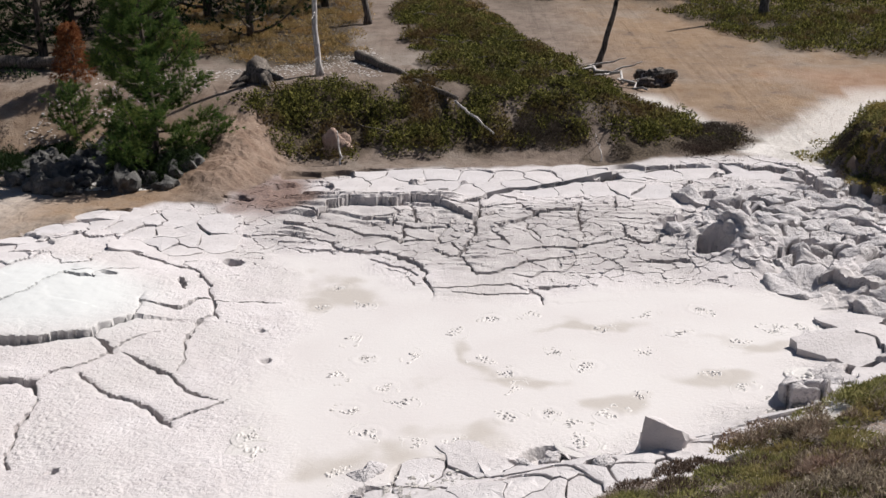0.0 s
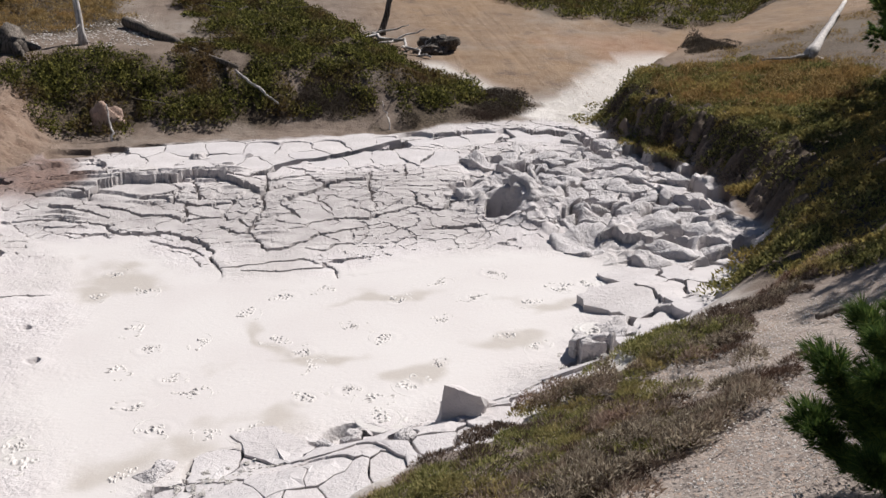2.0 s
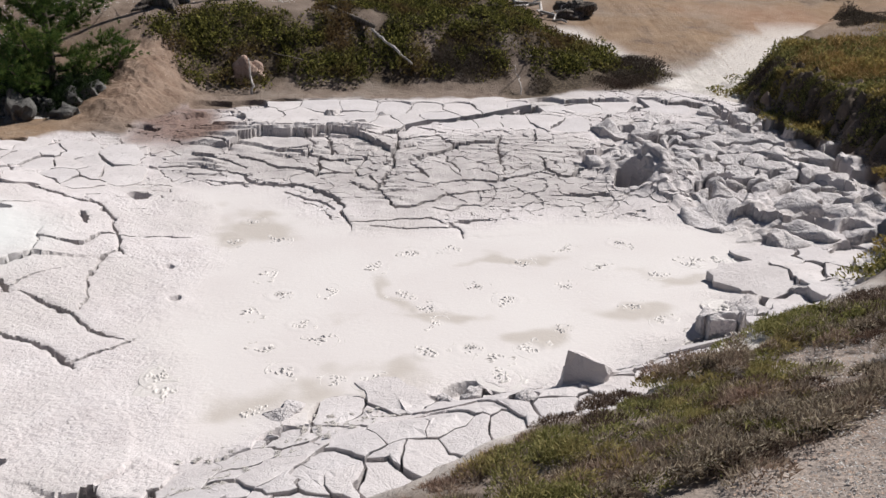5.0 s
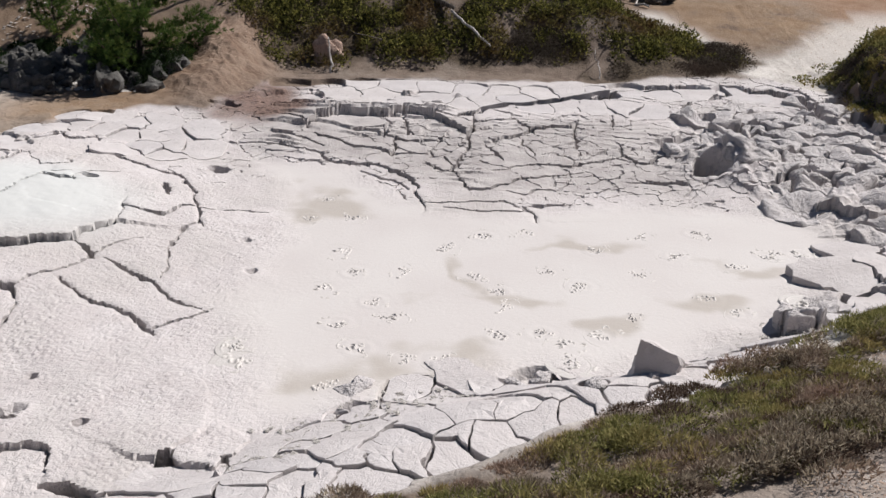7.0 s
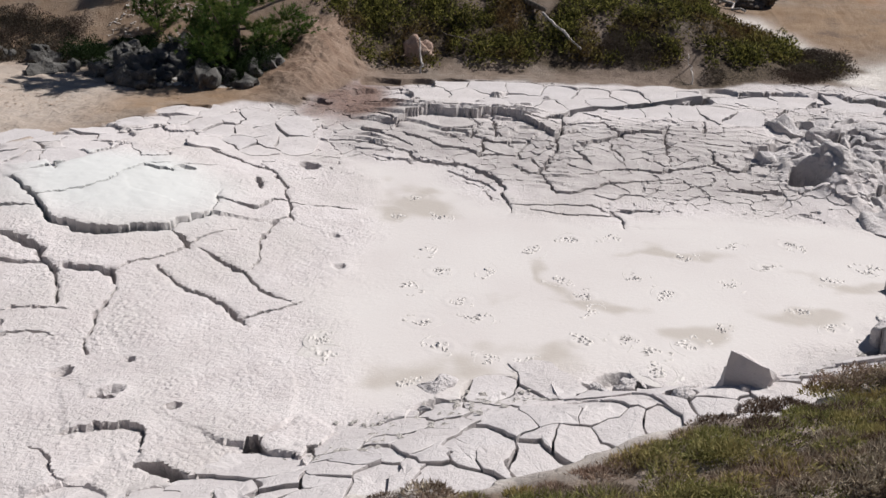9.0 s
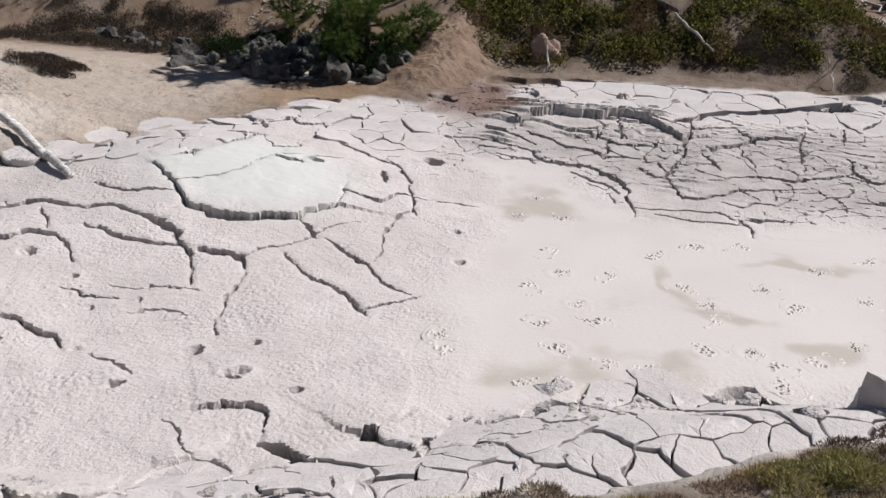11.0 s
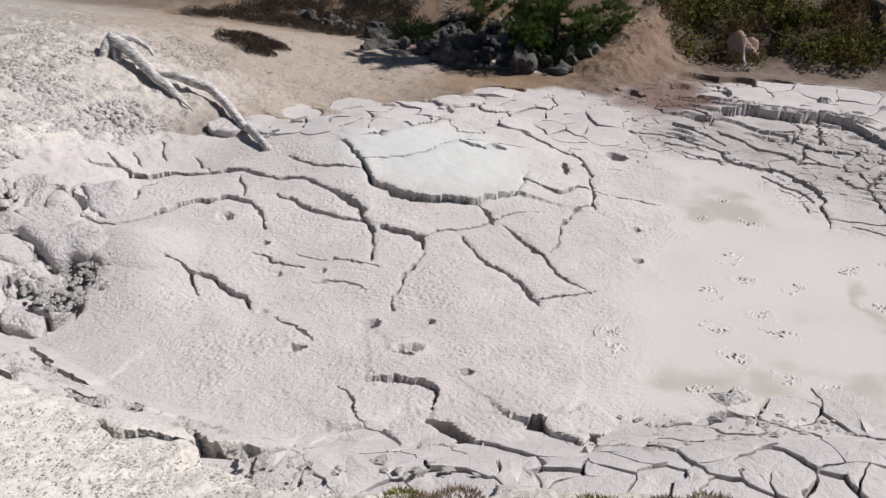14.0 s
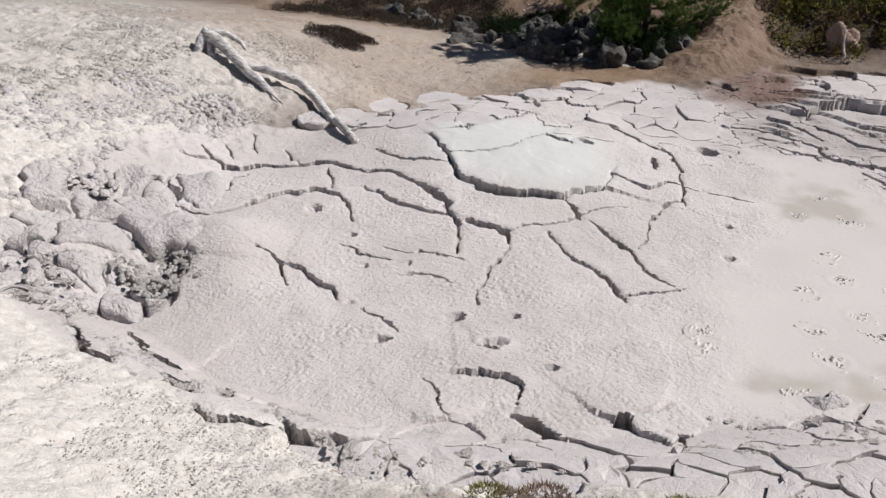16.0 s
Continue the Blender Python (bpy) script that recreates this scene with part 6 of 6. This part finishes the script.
pebbles("slope_clods", [(-11.0, 6.2), (-10.9, 7.4), (-11.2, 8.8), (-11.2, 10.6), (-10.8, 11.8), (-11.5, 12.4), (-12.9, 11.0), (-13.1, 8.6), (-11.9, 6.0)], 2200, 0.09, CLOD_MUD, 13, "crumbled mud clods at the foot of the pale slope", 1.1, True)
pebbles("upper_slope_clods", [(-12.4, 6.5), (-12.0, 11.5), (-13.4, 13.0), (-17.5, 13.4), (-18, 9.0), (-15.0, 5.0)], 4200, 0.05, SLOPE_STONE, 14, "pale earth clods scattered over the slope", 0.8, True)
pebbles("rubble_near", SLOPE_NEAR, 22000, 0.014, PALE_STONE, 2, "pale crumbs of dry earth on the near bank", 0.5)
GRAVEL = [(1.6, 4.0), (2.6, 4.6), (3.4, 5.6), (3.2, 6.6), (4.4, 7.8), (5.8, 8.2), (7.2, 7.6), (6.5, 5.5), (4.5, 3.0), (2.5, 2.5)]
pebbles("gravel_near", GRAVEL, 9000, 0.013, PINK_STONE, 3, "pinkish gravel on the near bank", 0.2)
pebbles("gravel_pale", GRAVEL, 14000, 0.012, PALE_STONE, 8, "pale gravel on the near bank", 0.2)
pebbles("wash_stones", [(8.5, 24), (9.5, 23), (16, 26), (26, 34), (24, 40), (4, 42), (4.5, 33), (6.5, 28)], 6000, 0.032, PINK_STONE, 4, "reddish stones in the sandy wash", 0.8)
pebbles("sand_stones", [(-16, 15), (-11, 13.4), (-9.2, 15.6), (-7, 18.4), (-8, 19.6), (-12, 20.5), (-18, 20)], 2500, 0.032, PINK_STONE, 5, "small stones on the tan sand")
pebbles("bank_stones", [(-11, 23), (-7, 22.5), (-5.4, 23.5), (-3.8, 25.8), (-1.5, 25.8), (-2.0, 30), (-6, 27), (-11, 25.5)], 3500, 0.05, PALE_STONE, 6, "pale stones on the sandy bank")
pebbles("heap_stones", [(-6.4, 22.6), (-6.0, 20.4), (-5.0, 19.2), (-4.4, 20.2), (-4.5, 22.6), (-5.2, 24.6)], 350, 0.05, PINK_STONE, 7, "pinkish stones in the slumped earth", 0.2)
pebbles("boulder_chips", [(-10.8, 20.8), (-8.8, 19.7), (-6.2, 19.3), (-5.9, 20.2), (-8.0, 21.4), (-10.6, 21.8)], 1500, 0.09, PALE_STONE, 12, "pale grey rock chips among the boulders", 0.2)
pebbles("vent_rubble", [(-9.4, 6.8), (-8.5, 6.7), (-8.1, 7.3), (-8.4, 7.9), (-9.3, 8.0)], 520, 0.06, VENT_STONE, 9, "grey mud crumbs in the vent", 0.2, True)
pebbles("rim_rubble", [(-10.4, 6.8), (-9.2, 5.7), (-7.0, 5.0), (-4.0, 4.9), (-2.4, 5.4), (-2.6, 5.8), (-4.5, 5.35), (-7.0, 5.45), (-8.8, 6.1), (-10.2, 7.8)], 500, 0.055, PALE_STONE, 10, "broken mud crumbs along the rim", 0.35)
pebbles("front_rubble", [(-2.2, 7.3), (-1.0, 8.1), (0.6, 8.75), (2.0, 8.9), (3.4, 9.5), (4.6, 10.6), (4.9, 10.2), (3.6, 9.0), (2.2, 8.5), (0.6, 8.4), (-0.8, 7.8), (-1.9, 6.9)], 320, 0.05, PALE_STONE, 11, "small mud crumbs where plates meet wet mud", 0.35)
rng = np.random.default_rng(9)
sticks = []
for k, (x, y) in enumerate(np.concatenate([in_outline(36, HILL_SHRUBS, rng, 0.5, 2), in_outline(24, HILL_GRASS, rng, 0.5, 3)])):
    a, n = rng.uniform(0, 6.3), rng.uniform(0.3, 1.1)
    z = ground_z(x, y) + rng.uniform(0.15, 0.4)
    sticks.append(tube(bent((x, y, z), (x + n * math.cos(a), y + n * math.sin(a), z + rng.uniform(-0.15, 0.2)), 4, 0.05, k), [0.014, 0.013, 0.01, 0.005], 4, 0.1, k))
tagged(mesh_object("dead_twigs", *join(*sticks), DARK_WOOD), "grey dead twigs caught among the shrubs", "twigs", kind="stuff")


# ---- bubbles that have burst in the wet mud ----
def burst(seed):
    """A low sheet just under the mud, from which the small broken rims of bubbles rise; verts and faces."""
    rng = np.random.default_rng(seed)
    r, a = np.meshgrid(np.linspace(0.02, 0.42, 30), np.linspace(0, 2 * math.pi, 72, endpoint=False), indexing="ij")
    x, y = r * np.cos(a), r * np.sin(a)
    z = np.full(x.shape, -0.012)
    for k in range(rng.integers(6, 11)):
        cx, cy = rng.normal(size=2) * np.array([0.17, 0.12])
        size, tall = rng.uniform(0.025, 0.06), rng.uniform(0.025, 0.05)
        d, turn = np.hypot(x - cx, y - cy), np.arctan2(y - cy, x - cx) + rng.uniform(0, 6.3)
        z = np.maximum(z, -0.012 + tall * np.exp(-((d - size) / 0.013) ** 2) * (0.55 + 0.45 * np.cos(turn * rng.integers(1, 4))))
    z = np.maximum(z, -0.012 + 0.016 * np.exp(-((r - 0.3) / 0.015) ** 2) * np.cos(a + seed) + 0.0 * r)
    z[-1] = -0.05
    n = 72
    verts = np.stack([x, y, z], -1).reshape(-1, 3)
    faces = [(i * n + k, i * n + (k + 1) % n, (i + 1) * n + (k + 1) % n, (i + 1) * n + k) for i in range(29) for k in range(n)] + [tuple(range(n))[::-1]]
    return verts, faces


BUBBLES = [mesh_object("mud_bubble", *burst(k), WET_MUD) for k in range(5)]
SPOTS = RIPPLES + [p for p in scattered(LIQUID, 0.95, 31) if p[0] > -3.2 and float(outline_distance(p[0], p[1], LIQUID)) < -0.35]
for k, (x, y) in enumerate(SPOTS):
    spot = pose(x, y, ground_z(x, y) + 0.002, 0, 0, 137 * k)
    ob = BUBBLES[k] if k < 5 else copy_thing(BUBBLES[k % 5], spot)
    ob.matrix_basis = spot @ Matrix.Diagonal((0.6 + 0.1 * (k % 5), 0.55 + 0.1 * (k % 4), 0.7, 1))
    tagged(ob, "burst mud bubble with splashed rims in wet mud", "mud bubble", "bubbles in the mud")
